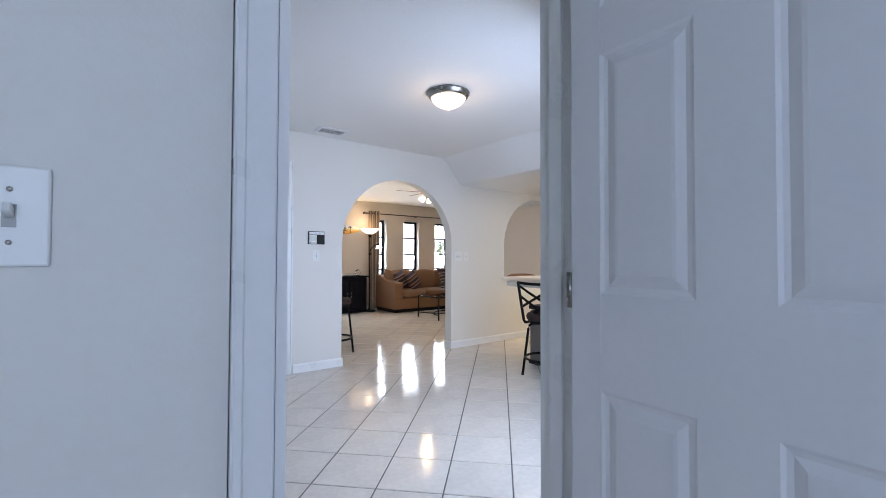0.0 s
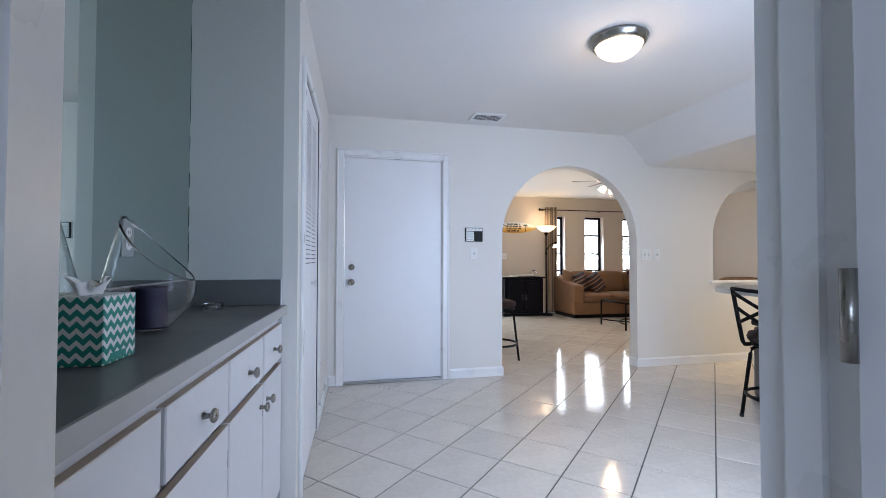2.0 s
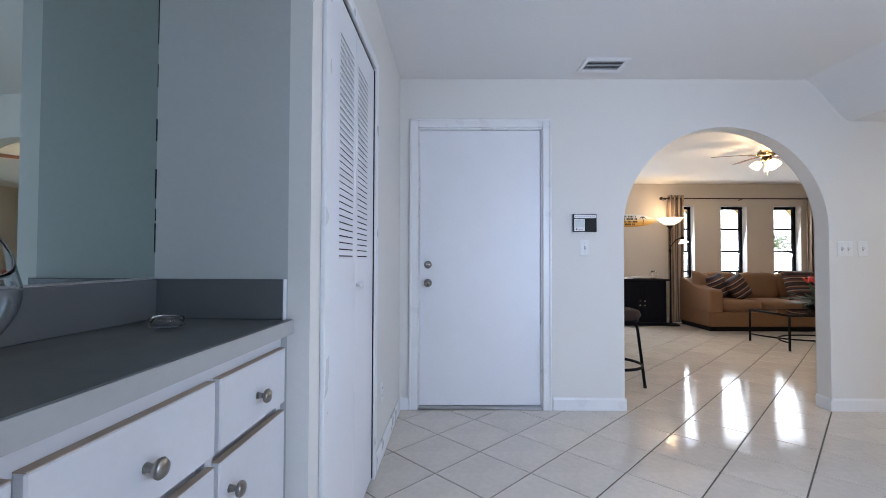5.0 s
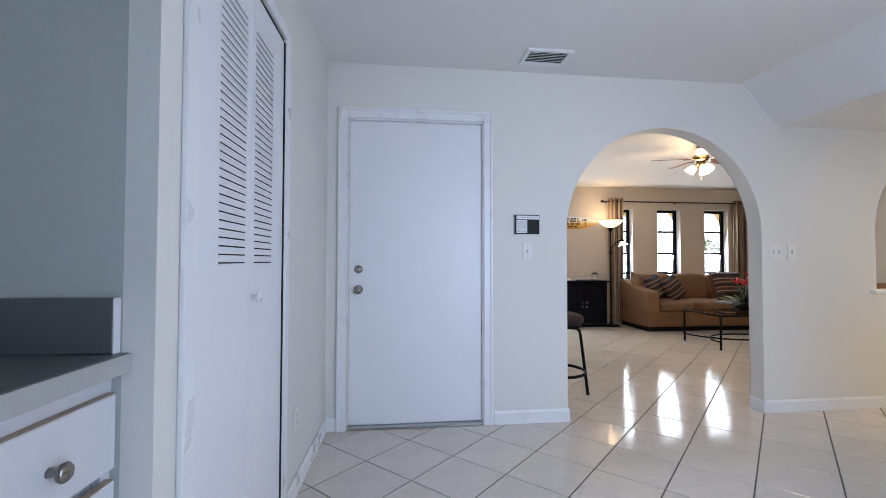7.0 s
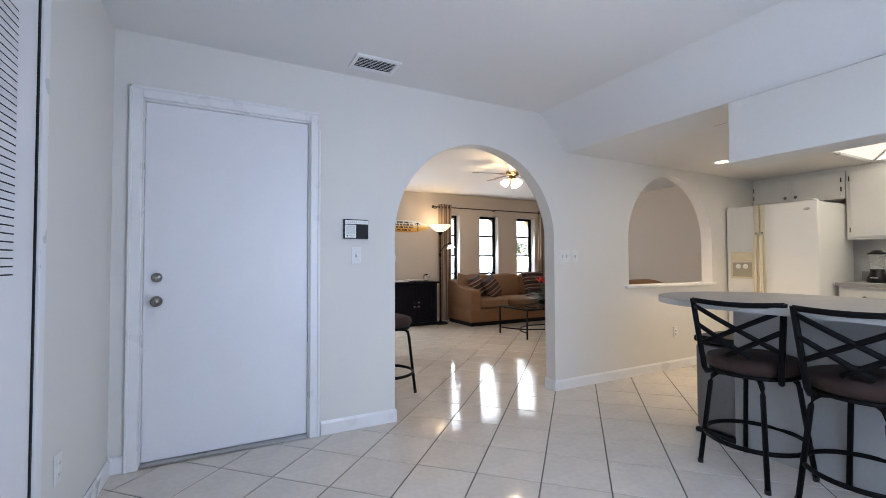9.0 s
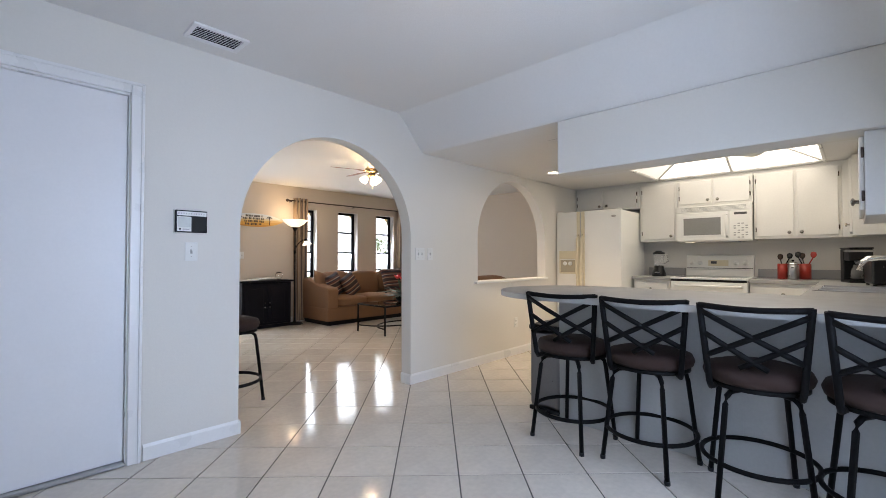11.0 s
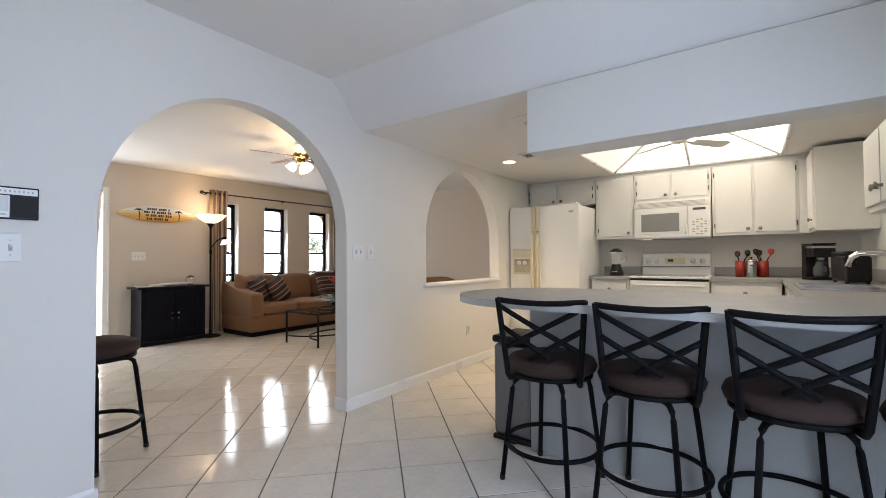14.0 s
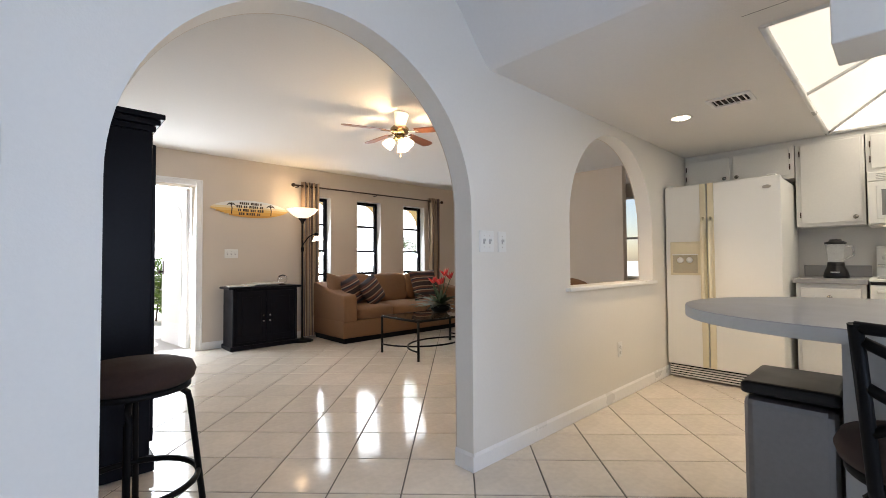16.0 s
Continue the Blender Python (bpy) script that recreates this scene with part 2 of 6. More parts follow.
wall("wall_arch", WALL, (0.30, W), (8.0, W), H, T, [(0.575 - 0.30, 1.485 - 0.30, 0, 2.07, False), (2.085 - 0.30, 3.592 - 0.30, 0, 2.08, True), (4.555 - 0.30, 5.95 - 0.30, 0.895, 2.045, True)],
     "pale grey painted wall with an arched opening")
wall("wall_closet", WALL, (0.378, 2.61), (0.437, W), H, 0.11, [(0.15, 0.912, 0, 2.06, False)], "pale grey painted closet wall")
wall("wall_alcove_end", SHADED_ALCOVE, (0.378, 2.612), (-0.25, 2.612), H, -0.11, (), "pale grey painted alcove wall with shade put into its colour")
wall("wall_alcove_back", WALL, (-0.1845, 0.89), (-0.083, 2.72), H, 0.11, (), "pale grey painted wall behind the vanity counter")
wall("wall_bedroom", WALL, (-2.2, 0.88), (1.9, 0.88), H, 0.12, [(0.325 + 2.2, 1.115 + 2.2, 0, 2.05, False)], "pale painted wall with the bedroom doorway")
wall("wall_slider", WALL, (1.125, 1.0), (3.3, 1.10), H, -0.12, [(0.48, 2.11, 0.0, 2.05, False)], "pale painted wall with an assumed sliding glass door")
wall("wall_sink", WALL, (3.28, RY), (KX + 0.1, RY), H, -0.12, [(2.26, 2.58, 1.0, 1.42, False)], "pale grey painted kitchen wall with a window over the sink")
wall("wall_kitchen", WALL, (KX, RY - 0.1), (KX, W), H, -0.12, (), "pale grey painted kitchen wall")
wall("wall_closet_back", WALL, (-0.5, 2.6), (-0.5, W + 0.1), H, 0.1, (), "plain closet back wall")
wall("wall_garage_side", WALL, (-0.5, W), (0.30, W), H, T, (), "plain wall")
wall("wall_bedroom_west", WALL, (-2.2, -2.6), (-2.2, 0.9), H, 0.1, (), "plain bedroom wall")
wall("wall_bedroom_south", WALL, (-2.3, -2.5), (2.0, -2.5), H, -0.1, [(0.9, 2.5, 0.8, 2.0, False)], "plain bedroom wall with an assumed window")
wall("wall_bedroom_east", WALL, (1.9, -2.6), (1.9, 0.9), H, -0.1, (), "plain bedroom wall")

# living room
lx0 = 1.40
wall("wall_windows", WALL_LR, (lx0, LY), (9.7, LY), H, 0.20,
     [(2.42 - lx0, 3.345 - lx0, 0, 2.02, False)] + [(a - lx0, b - lx0, 0.62, 2.045, False) for a, b in ((4.70, 5.17), (5.63, 6.09), (6.56, 7.04))],
     "beige painted wall with three narrow windows")
wall("wall_living_west", WALL_LR, (lx0, W + T), (lx0, LY + 0.2), H, 0.12, (), "beige painted living room wall")
wall("wall_living_east", WALL_LR, (8.05, 5.74), (8.05, LY), H, -0.12, (), "beige painted living room wall")
wall("wall_side_room", WALL_LR, (9.6, W), (9.6, LY), H, -0.12, [(1.2, 2.0, 0.75, 2.2, False)], "beige painted wall with a window")
wall("wall_side_south", WALL_LR, (8.0, W), (9.72, W), H, T, (), "beige painted wall")
# beige skin of the arch wall on the living room side
bm = wall_mesh(8.0 - 1.40, H, 0.006, [(2.085 - 1.40, 3.592 - 1.40, 0, 2.08, True), (4.555 - 1.40, 5.95 - 1.40, 0.895, 2.045, True)])
solid("wall_arch_living_face", moved(bm, pose(1.40, W + T + 0.001, 0)), WALL_LR, "beige painted living room side of the arch wall", "wall", kind="structure")

# ceilings
bm = box(-2.4, 3.44, -2.7, W + T - 0.002, H, H + 0.1)
box_bm(bm, 3.44, KX + 0.2, 0.9, W + T - 0.002, H + 0.35, H + 0.45)
solid("ceiling_dining", bm, CEIL, "white textured ceiling of the dining room", "ceiling", kind="structure")
bm = box(1.2, 9.8, W + T, LY + 0.2, H, H + 0.1)
solid("ceiling_living", bm, CEIL, "white textured ceiling of the living room", "ceiling", kind="structure")
# sloped step down to the kitchen
curve = [(3.44 + 0.32 * k / 20, H - (H - KH) * (0.45 * k / 20 + 0.55 * (3 * (k / 20) ** 2 - 2 * (k / 20) ** 3))) for k in range(21)]
bm = prism(curve + [(3.80, KH), (3.80, H + 0.1), (3.44, H + 0.1)], W - 0.9, "y")
solid("ceiling_step", moved(bm, pose(0, 0.9, 0)), CEIL, "white plaster slope between the two ceilings", "ceiling", kind="structure")
LBX = (4.32, 6.80)
LBY = (1.82, 3.42)
bm = bmesh.new()
box_bm(bm, 3.80, LBX[0], RY - 0.1, W, KH, KH + 0.08)
box_bm(bm, LBX[1], KX + 0.1, RY - 0.1, W, KH, KH + 0.08)
box_bm(bm, LBX[0], LBX[1], RY - 0.1, LBY[0], KH, KH + 0.08)
box_bm(bm, LBX[0], LBX[1], LBY[1], W, KH, KH + 0.08)
solid("ceiling_kitchen", bm, CEIL, "white lowered kitchen ceiling", "ceiling", kind="structure")
# header over the bar
solid("bar_header", box(3.755, 3.985, RY, 3.146, 1.745, KH - 0.002, 0.006, 2), WALL, "pale painted plaster header hanging over the bar", "header", kind="structure")

FLOORS = ((-2.2, 1.9, -2.5, 0.94), (-0.6, KX + 0.05, 0.9401, W + 0.06), (1.40, 9.62, W + 0.0601, LY + 0.2))
# floor: grout bed; tiles at the end of the file
bm = bmesh.new()
for r in FLOORS:
    box_bm(bm, r[0], r[1], r[2], r[3], -0.1, -0.004)
solid("floor", bm, GROUT, "floor of cream ceramic tiles laid diagonally", "floor", kind="structure")

# ---- trim ----
def baseboard(a, b, label="white painted baseboard"):
    """A board along the wall from a to b, standing out to the right of that way."""
    d = Vector((b[0] - a[0], b[1] - a[1], 0))
    bm = prism([(0, 0.0), (0, 0.085), (-0.006, 0.092), (-0.013, 0.075), (-0.013, 0.0)], d.length, "x")
    moved(bm, pose(a[0], a[1], 0.001, 0, 0, math.degrees(math.atan2(d.y, d.x))))
    return solid("baseboard", bm, TRIM, label, "baseboard", "baseboards", "structure")


baseboard((0.44, W), (0.512, W))
baseboard((1.562, W), (2.083, W))
baseboard((3.59, W), (6.42, W))
baseboard((2.083, W - 0.013), (2.083, W + T))
baseboard((3.59, W + T), (3.59, W - 0.013))
baseboard((0.4085, 3.60), (0.437, W))
baseboard((3.42, LY), (8.05, LY))
baseboard((1.40, LY), (2.35, LY))


def casing(name, x0, x1, top, y, out, wide=0.062, deep=0.018, label="white painted door casing"):
    """Casing round an opening in a wall along x; out is -1 or 1, the side it stands on."""
    t = thing(name, label, "door casing", kind="structure")
    ya, yb = sorted((y, y + out * deep))
    part("side_casing", box(x0 - wide, x0, ya, yb, 0, top + wide, 0.005, 2), TRIM, t)
    part("side_casing", box(x1, x1 + wide, ya, yb, 0, top + wide, 0.005, 2), TRIM, t)
    part("head_casing", box(x0, x1, ya, yb, top, top + wide, 0.005, 2), TRIM, t)
    ya, yb = sorted((y, y + out * (deep + 0.008)))
    part("outer_bead", box(x0 - wide, x0 - wide + 0.016, ya, yb, 0, top + wide, 0.003), TRIM, t)
    part("outer_bead", box(x1 + wide - 0.016, x1 + wide, ya, yb, 0, top + wide, 0.003), TRIM, t)
    part("outer_bead", box(x0 - wide, x1 + wide, ya, yb, top + wide - 0.016, top + wide + 0.001, 0.003), TRIM, t)
    return t


casing("door_frame_entry", 0.572, 1.488, 2.068, W, -1)
casing("door_frame_bedroom_inner", 0.322, 1.118, 2.052, 0.88, -1, 0.062)
casing("door_frame_bedroom_outer", 0.322, 1.118, 2.052, 1.0, 1, 0.06)
casing("door_frame_living", 2.42, 3.345, 2.025, LY, -1, 0.072)
# jambs of the bedroom doorway with stops
t = thing("door_jamb_bedroom", "white painted door jambs with stops", "door jamb", kind="structure")
part("side_jamb", box(0.3255, 0.342, 0.875, 1.005, 0, 2.05), TRIM, t)
part("side_jamb", box(1.098, 1.1145, 0.875, 1.005, 0, 2.05), TRIM, t)
part("head_jamb", box(0.342, 1.098, 0.875, 1.005, 2.034, 2.0495), TRIM, t)
part("stop", box(0.342, 0.353, 0.925, 0.965, 0, 2.034), TRIM, t)
part("stop", box(1.087, 1.098, 0.925, 0.965, 0, 2.034), TRIM, t)
strike = part("strike_plate", box(0.342, 0.3445, 0.885, 0.920, 0.952, 1.022, 0.002), DARKNICKEL, t, "worn metal strike plate")
part("latch_hole", box(0.3440, 0.3452, 0.893, 0.911, 0.972, 1.002), DARKGAP, strike)

# ---- doors ----
def knob_set(parent, x, y, z, out, name="door_knob"):
    """A round knob on its rose, standing out along y."""
    k = part(name, moved(lathe([(0.030, 0), (0.030, 0.006), (0.012, 0.010), (0.012, 0.030), (0.024, 0.036), (0.028, 0.048), (0.026, 0.058), (0.0, 0.061)], 24), pose(x, y, z, 90 if out < 0 else -90)), DARKNICKEL, parent, "brushed nickel knob")
    part("keyhole", box(x - 0.0015, x + 0.0015, y + out * 0.0605 - 0.001, y + out * 0.0605 + 0.001, z - 0.006, z + 0.006), DARKGAP, k)
    return k


d = thing("door_entry", "flat white painted door, closed, with nickel knob and deadbolt", "door", kind="structure")
leaf = part("door_leaf", box(0.581, 1.479, W + 0.028, W + 0.068, 0.022, 2.058, 0.003), DOORPAINT, d)
part("side_jamb", box(0.5755, 0.580, W + 0.004, W + 0.118, 0, 2.069), TRIM, d)
part("side_jamb", box(1.480, 1.4845, W + 0.004, W + 0.118, 0, 2.069), TRIM, d)
part("head_jamb", box(0.580, 1.480, W + 0.004, W + 0.118, 2.059, 2.0695), TRIM, d)
part("threshold", box(0.576, 1.484, W - 0.012, W + 0.1, 0.001, 0.02, 0.006), STEEL, d, "dull aluminium threshold")
knob_set(leaf, 0.645, W + 0.028, 0.92, -1)
bolt = part("deadbolt", moved(lathe([(0.028, 0), (0.028, 0.008), (0.022, 0.014), (0.020, 0.016), (0.0, 0.017)], 24), pose(0.645, W + 0.028, 1.055, 90)), DARKNICKEL, leaf, "nickel deadbolt")
part("thumb_turn", box(0.632, 0.658, W - 0.004, W + 0.012, 1.051, 1.059, 0.003), NICKEL, bolt)


def panel_field(x0, x1, z0, z1, y, out):
    """Raised field inside a sunk moulding: two slanted rims and a flat centre."""
    bm = bmesh.new()
    rims = [(0.0, 0.0), (0.008, -0.004), (0.018, -0.006), (0.038, 0.0005), (0.046, 0.0015)]
    loops = []
    for inset, lift in rims:
        yy = y + out * lift
        loops.append([bm.verts.new(p) for p in ((x0 + inset, yy, z0 + inset), (x1 - inset, yy, z0 + inset), (x1 - inset, yy, z1 - inset), (x0 + inset, yy, z1 - inset))])
    for a, b in zip(loops, loops[1:]):
        for i in range(4):
            bm.faces.new((a[i], a[(i + 1) % 4], b[(i + 1) % 4], b[i]))
    bm.faces.new(loops[-1])
    return bm


def bedroom_door():
    hinge = pose(1.096, 0.872, 0.012, 0, 0, -91.5)
    d = thing("door_bedroom", "white six-panel interior door standing wide open", "door", kind="structure", at=hinge)
    wd, ht, th = 0.72, 2.02, 0.035
    cols = ((0.0, 0.085), (0.085, 0.30), (0.30, 0.435), (0.435, 0.64), (0.64, wd))
    rows = ((0.0, 0.23), (0.23, 0.83), (0.83, 1.063), (1.063, 1.645), (1.645, 1.76), (1.76, 1.915), (1.915, ht))
    # stiles and rails at full thickness, with sunk panels between
    leaf = part("hinge_stile", box(cols[0][0], cols[0][1], -th, 0, 0, ht, 0.0015), DOORPAINT, d)
    for i in (2, 4):
        part("stile", box(cols[i][0], cols[i][1], -th, 0, 0, ht), DOORPAINT, leaf)
    for j in (0, 2, 4, 6):
        for i in (1, 3):
            part("rail", box(cols[i][0], cols[i][1], -th, 0, rows[j][0], rows[j][1]), DOORPAINT, leaf)
    for i in (1, 3):
        for j in (1, 3, 5):
            bm = panel_field(cols[i][0], cols[i][1], rows[j][0], rows[j][1], -th, -1)
            tmp = bpy.data.meshes.new("tmp")
            b2 = panel_field(cols[i][0], cols[i][1], rows[j][0], rows[j][1], 0, 1)
            b2.to_mesh(tmp)
            b2.free()
            bm.from_mesh(tmp)
            bpy.data.meshes.remove(tmp)
            part("panel", bm, DOORPAINT, leaf)
    for z in (0.18, 1.022, 1.85):
        h = part("hinge", moved(lathe([(0.007, 0), (0.007, 0.09)], 10), pose(-0.004, -th - 0.004, z)), DARKNICKEL, d, "steel hinge")
        part("hinge_leaf", box(-0.003, 0.0, -th, -0.002, z, z + 0.09), NICKEL, h)
    return d


bedroom_door()

# closet door: two louvred leaves in a cased opening
closet_dir = math.degrees(math.atan2(W - 2.61, 0.059))


def closet_door():
    m = pose(0.378, 2.61, 0, 0, 0, closet_dir)      # local x runs along the wall, local -y into the room
    t = thing("closet_door", "white metal bifold closet door with pressed louvre slits", "closet door", kind="structure", at=m)
    x0, x1, top = 0.155, 0.907, 2.045
    mid = (x0 + x1) / 2
    for n, (a, b) in enumerate(((x0, mid - 0.002), (mid + 0.002, x1))):
        sa, sb = (0.138, 0.040) if n == 0 else (0.040, 0.145)
        leaf = part("louvre_leaf", box(a, b, -0.002, 0.026, 0.015, top, 0.002), DOORPAINT, t)
        # the leaf is uncut: dark strips on its face paint the slits' shade
        slit = mesh_of("slit", box(a + sa, b - sb, -0.0026, -0.0015, -0.0022, 0.0022), DARKGAP)
        lip = mesh_of("slat", moved(box(a + sa, b - sb, -0.0006, 0.0006, -0.0080, 0.0), pose(0, -0.0022, -0.0024, -16)), DOORPAINT)
        for k in range(34):
            for name, me in (("slit", slit), ("slat", lip)):
                ob = new(name, me)
                ob.parent = leaf
                ob.location = (0, 0, 1.108 + 0.0243 * k)
        if n == 1:
            part("knob", moved(lathe([(0.008, 0), (0.007, 0.012), (0.015, 0.018), (0.016, 0.026), (0.0, 0.032)], 20), pose(a + 0.03, -0.002, 0.99, 90)), TRIM, leaf, "small white knob")
    w = 0.055
    part("side_casing", box(x0 - 0.012 - w, x0 - 0.012, -0.016, -0.0005, 0, 2.055 + w, 0.004, 2), TRIM, t)
    part("side_casing", box(x1 + 0.012, x1 + 0.012 + w, -0.016, -0.0005, 0, 2.055 + w, 0.004, 2), TRIM, t)
    part("head_casing", box(x0 - 0.012, x1 + 0.012, -0.016, -0.0005, 2.06, 2.055 + w, 0.004, 2), TRIM, t)
    part("track", box(x0 - 0.004, x1 + 0.004, 0.0, 0.05, top + 0.003, 2.058), DARKGAP, t, "dark track gap")
    # raised dark strip in place of the shadow between leaf and casing
    part("jamb_gap", box(x1 + 0.0005, x1 + 0.0118, -0.006, 0.001, 0.015, top), DARKGAP, t, "dark strip painting the shaded gap beside the leaf")


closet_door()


# ---- plates, keypad, vent ----
def wall_plate(m, kinds, label, category, name="light_switch", mat=None):
    """A plate facing local -y, with toggles ('t'), rockers ('r') or sockets ('s') on it."""
    n = len(kinds)
    w = 0.07 + 0.046 * (n - 1)
    t = thing(name, label, category, at=m)
    pl = part("plate", box(-w / 2, w / 2, -0.006, 0, -0.0575, 0.0575, 0.003, 2), mat or WHITEPLASTIC, t)
    for i, k in enumerate(kinds):
        x = (i - (n - 1) / 2) * 0.046
        if k == "t":
            part("toggle_slot", box(x - 0.006, x + 0.006, -0.0072, -0.0055, -0.013, 0.013), PANELGREY, pl)
            part("toggle", moved(box(-0.004, 0.004, -0.018, 0, -0.006, 0.006, 0.0015), pose(x, -0.006, 0.003, -20)), WHITEPLASTIC, pl)
        elif k == "r":
            part("rocker", box(x - 0.015, x + 0.015, -0.0095, -0.005, -0.032, 0.032, 0.002), WHITEPLASTIC, pl)
        else:
            for z in (-0.02, 0.02):
                sk = part("socket", moved(lathe([(0.0165, 0), (0.0165, 0.0022), (0.0, 0.0023)], 20), pose(x, -0.006, z, 90)), WHITEPLASTIC, pl)
                for dx in (-0.0062, 0.0062):
                    part("slot", box(x + dx - 0.0012, x + dx + 0.0012, -0.0088, -0.0080, z - 0.004, z + 0.005), DARKGAP, sk)
        for z in (-0.03, 0.03) if k == "t" else ():
            part("screw", moved(lathe([(0.003, 0), (0.003, 0.001), (0.0, 0.0013)], 8), pose(x, -0.006, z, 90)), NICKEL, pl)
    return t


wall_plate(pose(1.798, W, 1.184), "t", "white single light switch on the pale wall", "light switch")
wall_plate(pose(3.705, W, 1.181), "tt", "white double light switch beside the arch", "light switch")
wall_plate(pose(3.835, W, 1.181), "t", "white single light switch beside the double one", "light switch")
wall_plate(pose(5.266, W, 0.381), "s", "white wall outlet low on the kitchen wall", "outlet", "wall_outlet")
wall_plate(pose(0.4145, 3.78, 0.36, 0, 0, closet_dir - 0.0), "s", "white wall outlet low beside the closet", "outlet", "wall_outlet")
wall_plate(pose(0.033, 0.88, 1.205), "t", "white light switch beside the bedroom door", "light switch")
wall_plate(pose(3.755, LY, 1.19), "ttt", "white triple light switch on the beige wall", "light switch")
wall_plate(pose(3.98, RY, 1.17, 0, 0, 180), "r", "white rocker switch on the kitchen wall", "light switch")
wall_plate(pose(5.354, RY, 1.18, 0, 0, 180), "s", "white outlet beside the sink window", "outlet", "wall_outlet")


def keypad():
    t = thing("alarm_keypad", "black and white alarm keypad with a dark display on the wall", "keypad", at=pose(1.792, W, 1.365))
    part("back_plate", box(-0.092, 0.092, -0.010, 0, -0.071, 0.071, 0.003), WHITEPLASTIC, t)
    b = part("housing", box(-0.088, 0.088, -0.024, -0.0102, -0.067, 0.067, 0.005, 2), BLACKPLASTIC, t)
    part("icon_strip", box(-0.077, 0.083, -0.0262, -0.0235, 0.034, 0.060, 0.0015), WHITEPLASTIC, b, "white strip of small marks")
    for i in range(11):
        part("mark", box(-0.071 + i * 0.0136, -0.0665 + i * 0.0136, -0.0270, -0.0260, 0.043, 0.051), PANELGREY, b)
    part("key_cover", box(-0.077, -0.001, -0.0262, -0.0235, -0.060, 0.029, 0.0015), WHITEPLASTIC, b)
    part("flap", box(-0.072, -0.006, -0.0285, -0.0260, -0.034, 0.023, 0.002), material("pale_grey_plastic", (0.62, 0.64, 0.62), 0.4), b, "pale grey flap")
    part("button", moved(lathe([(0.0055, 0), (0.005, 0.002), (0.0, 0.0025)], 14), pose(-0.062, -0.026, -0.047, 90)), BLACKPLASTIC, b)
    part("lettering", box(-0.048, -0.012, -0.0268, -0.0260, -0.050, -0.045), PANELGREY, b)
    part("display", box(0.004, 0.082, -0.0258, -0.0235, -0.058, 0.029, 0.002), material("dim_display", (0.018, 0.018, 0.017), 0.5, spec=0.2), b, "dark display")


keypad()


def vent(m, w, d, slats, label, tilt=24):
    """A ceiling register: a raised frame round a black plate that paints the throat's shade, with tilted slats; local z
    points down.
    """
    t = thing("ceiling_vent", label, "vent", at=m)
    part("backing", box(-w / 2 + 0.02, w / 2 - 0.02, -d / 2 + 0.02, d / 2 - 0.02, 0.0015, 0.004), DARKGAP, t)
    fr = bmesh.new()
    for a in ((-w / 2, w / 2, -d / 2, -d / 2 + 0.026), (-w / 2, w / 2, d / 2 - 0.026, d / 2), (-w / 2, -w / 2 + 0.026, -d / 2 + 0.026, d / 2 - 0.026), (w / 2 - 0.026, w / 2, -d / 2 + 0.026, d / 2 - 0.026)):
        box_bm(fr, *a, 0.0, 0.014, 0.003)
    part("frame", fr, TRIM, t)
    for i in range(slats):
        y = -d / 2 + 0.03 + (d - 0.06) * (i + 0.5) / slats
        half = 0.0062 if d < 0.22 else 0.0085
        part("slat", moved(box(-w / 2 + 0.026, w / 2 - 0.026, -half, half, -0.001, 0.001), pose(0, y, 0.0095, tilt)), TRIM, t)


vent(pose(1.85, 4.29, H, 180), 0.30, 0.205, 7, "white louvred air vent in the dining ceiling")
vent(pose(5.25, 3.755, KH, 180), 0.19, 0.25, 6, "white louvred air vent in the kitchen ceiling", 35)


# ---- dining ceiling light ----
def dome_light():
    t = thing("ceiling_light", "flush ceiling light with nickel rim and frosted glass bowl", "ceiling light", at=pose(2.155, 2.78, H))
    part("rim", lathe([(0.10, -0.0005), (0.160, -0.002), (0.166, -0.010), (0.166, -0.018), (0.158, -0.026), (0.156, -0.034), (0.146, -0.046), (0.136, -0.050), (0.134, -0.040)], 48, cap=False), DARKNICKEL, t, "brushed nickel rim")
    part("bowl", lathe([(0.0, -0.122), (0.03, -0.120), (0.065, -0.110), (0.10, -0.090), (0.124, -0.066), (0.135, -0.044)], 48, cap=False), glow("lit_frosted_bowl", (1.0, 0.82, 0.56), 1.15), t, "glowing frosted glass bowl")
    part("finial", lathe([(0.0, -0.140), (0.007, -0.137), (0.009, -0.131), (0.005, -0.126), (0.010, -0.122), (0.0, -0.119)], 16), NICKEL, t)


dome_light()
lamp("dome_bulb", "POINT", pose(2.155, 2.78, H - 0.19), 2.0, WARM, shadow_soft_size=0.045)


# ---- vanity counter in the alcove ----
def small_knob(parent, x, y, z, toward=90, mat=None):
    """Mushroom knob whose stem points along the local direction (degrees about z from +x)."""
    bm = lathe([(0.009, 0), (0.008, 0.002), (0.006, 0.012), (0.007, 0.016), (0.016, 0.021), (0.0175, 0.026), (0.014, 0.031), (0.0, 0.034)], 20)
    return part("knob", moved(bm, pose(x, y, z, 0, 0, toward) @ pose(0, 0, 0, 0, 90)), mat or DARKNICKEL, parent, "brushed nickel knob")


VM = Matrix.Translation((0.334, 2.605, 0)) @ pose(0, 0, 0, 0, 0, -3.2) @ Matrix.Translation((-0.342, -2.605, 0))
WOODEDGE = material("worn_wood_edge", (0.42, 0.33, 0.25), 0.6)
VX = 0.305       # cabinet face
VZ = 0.925       # counter top


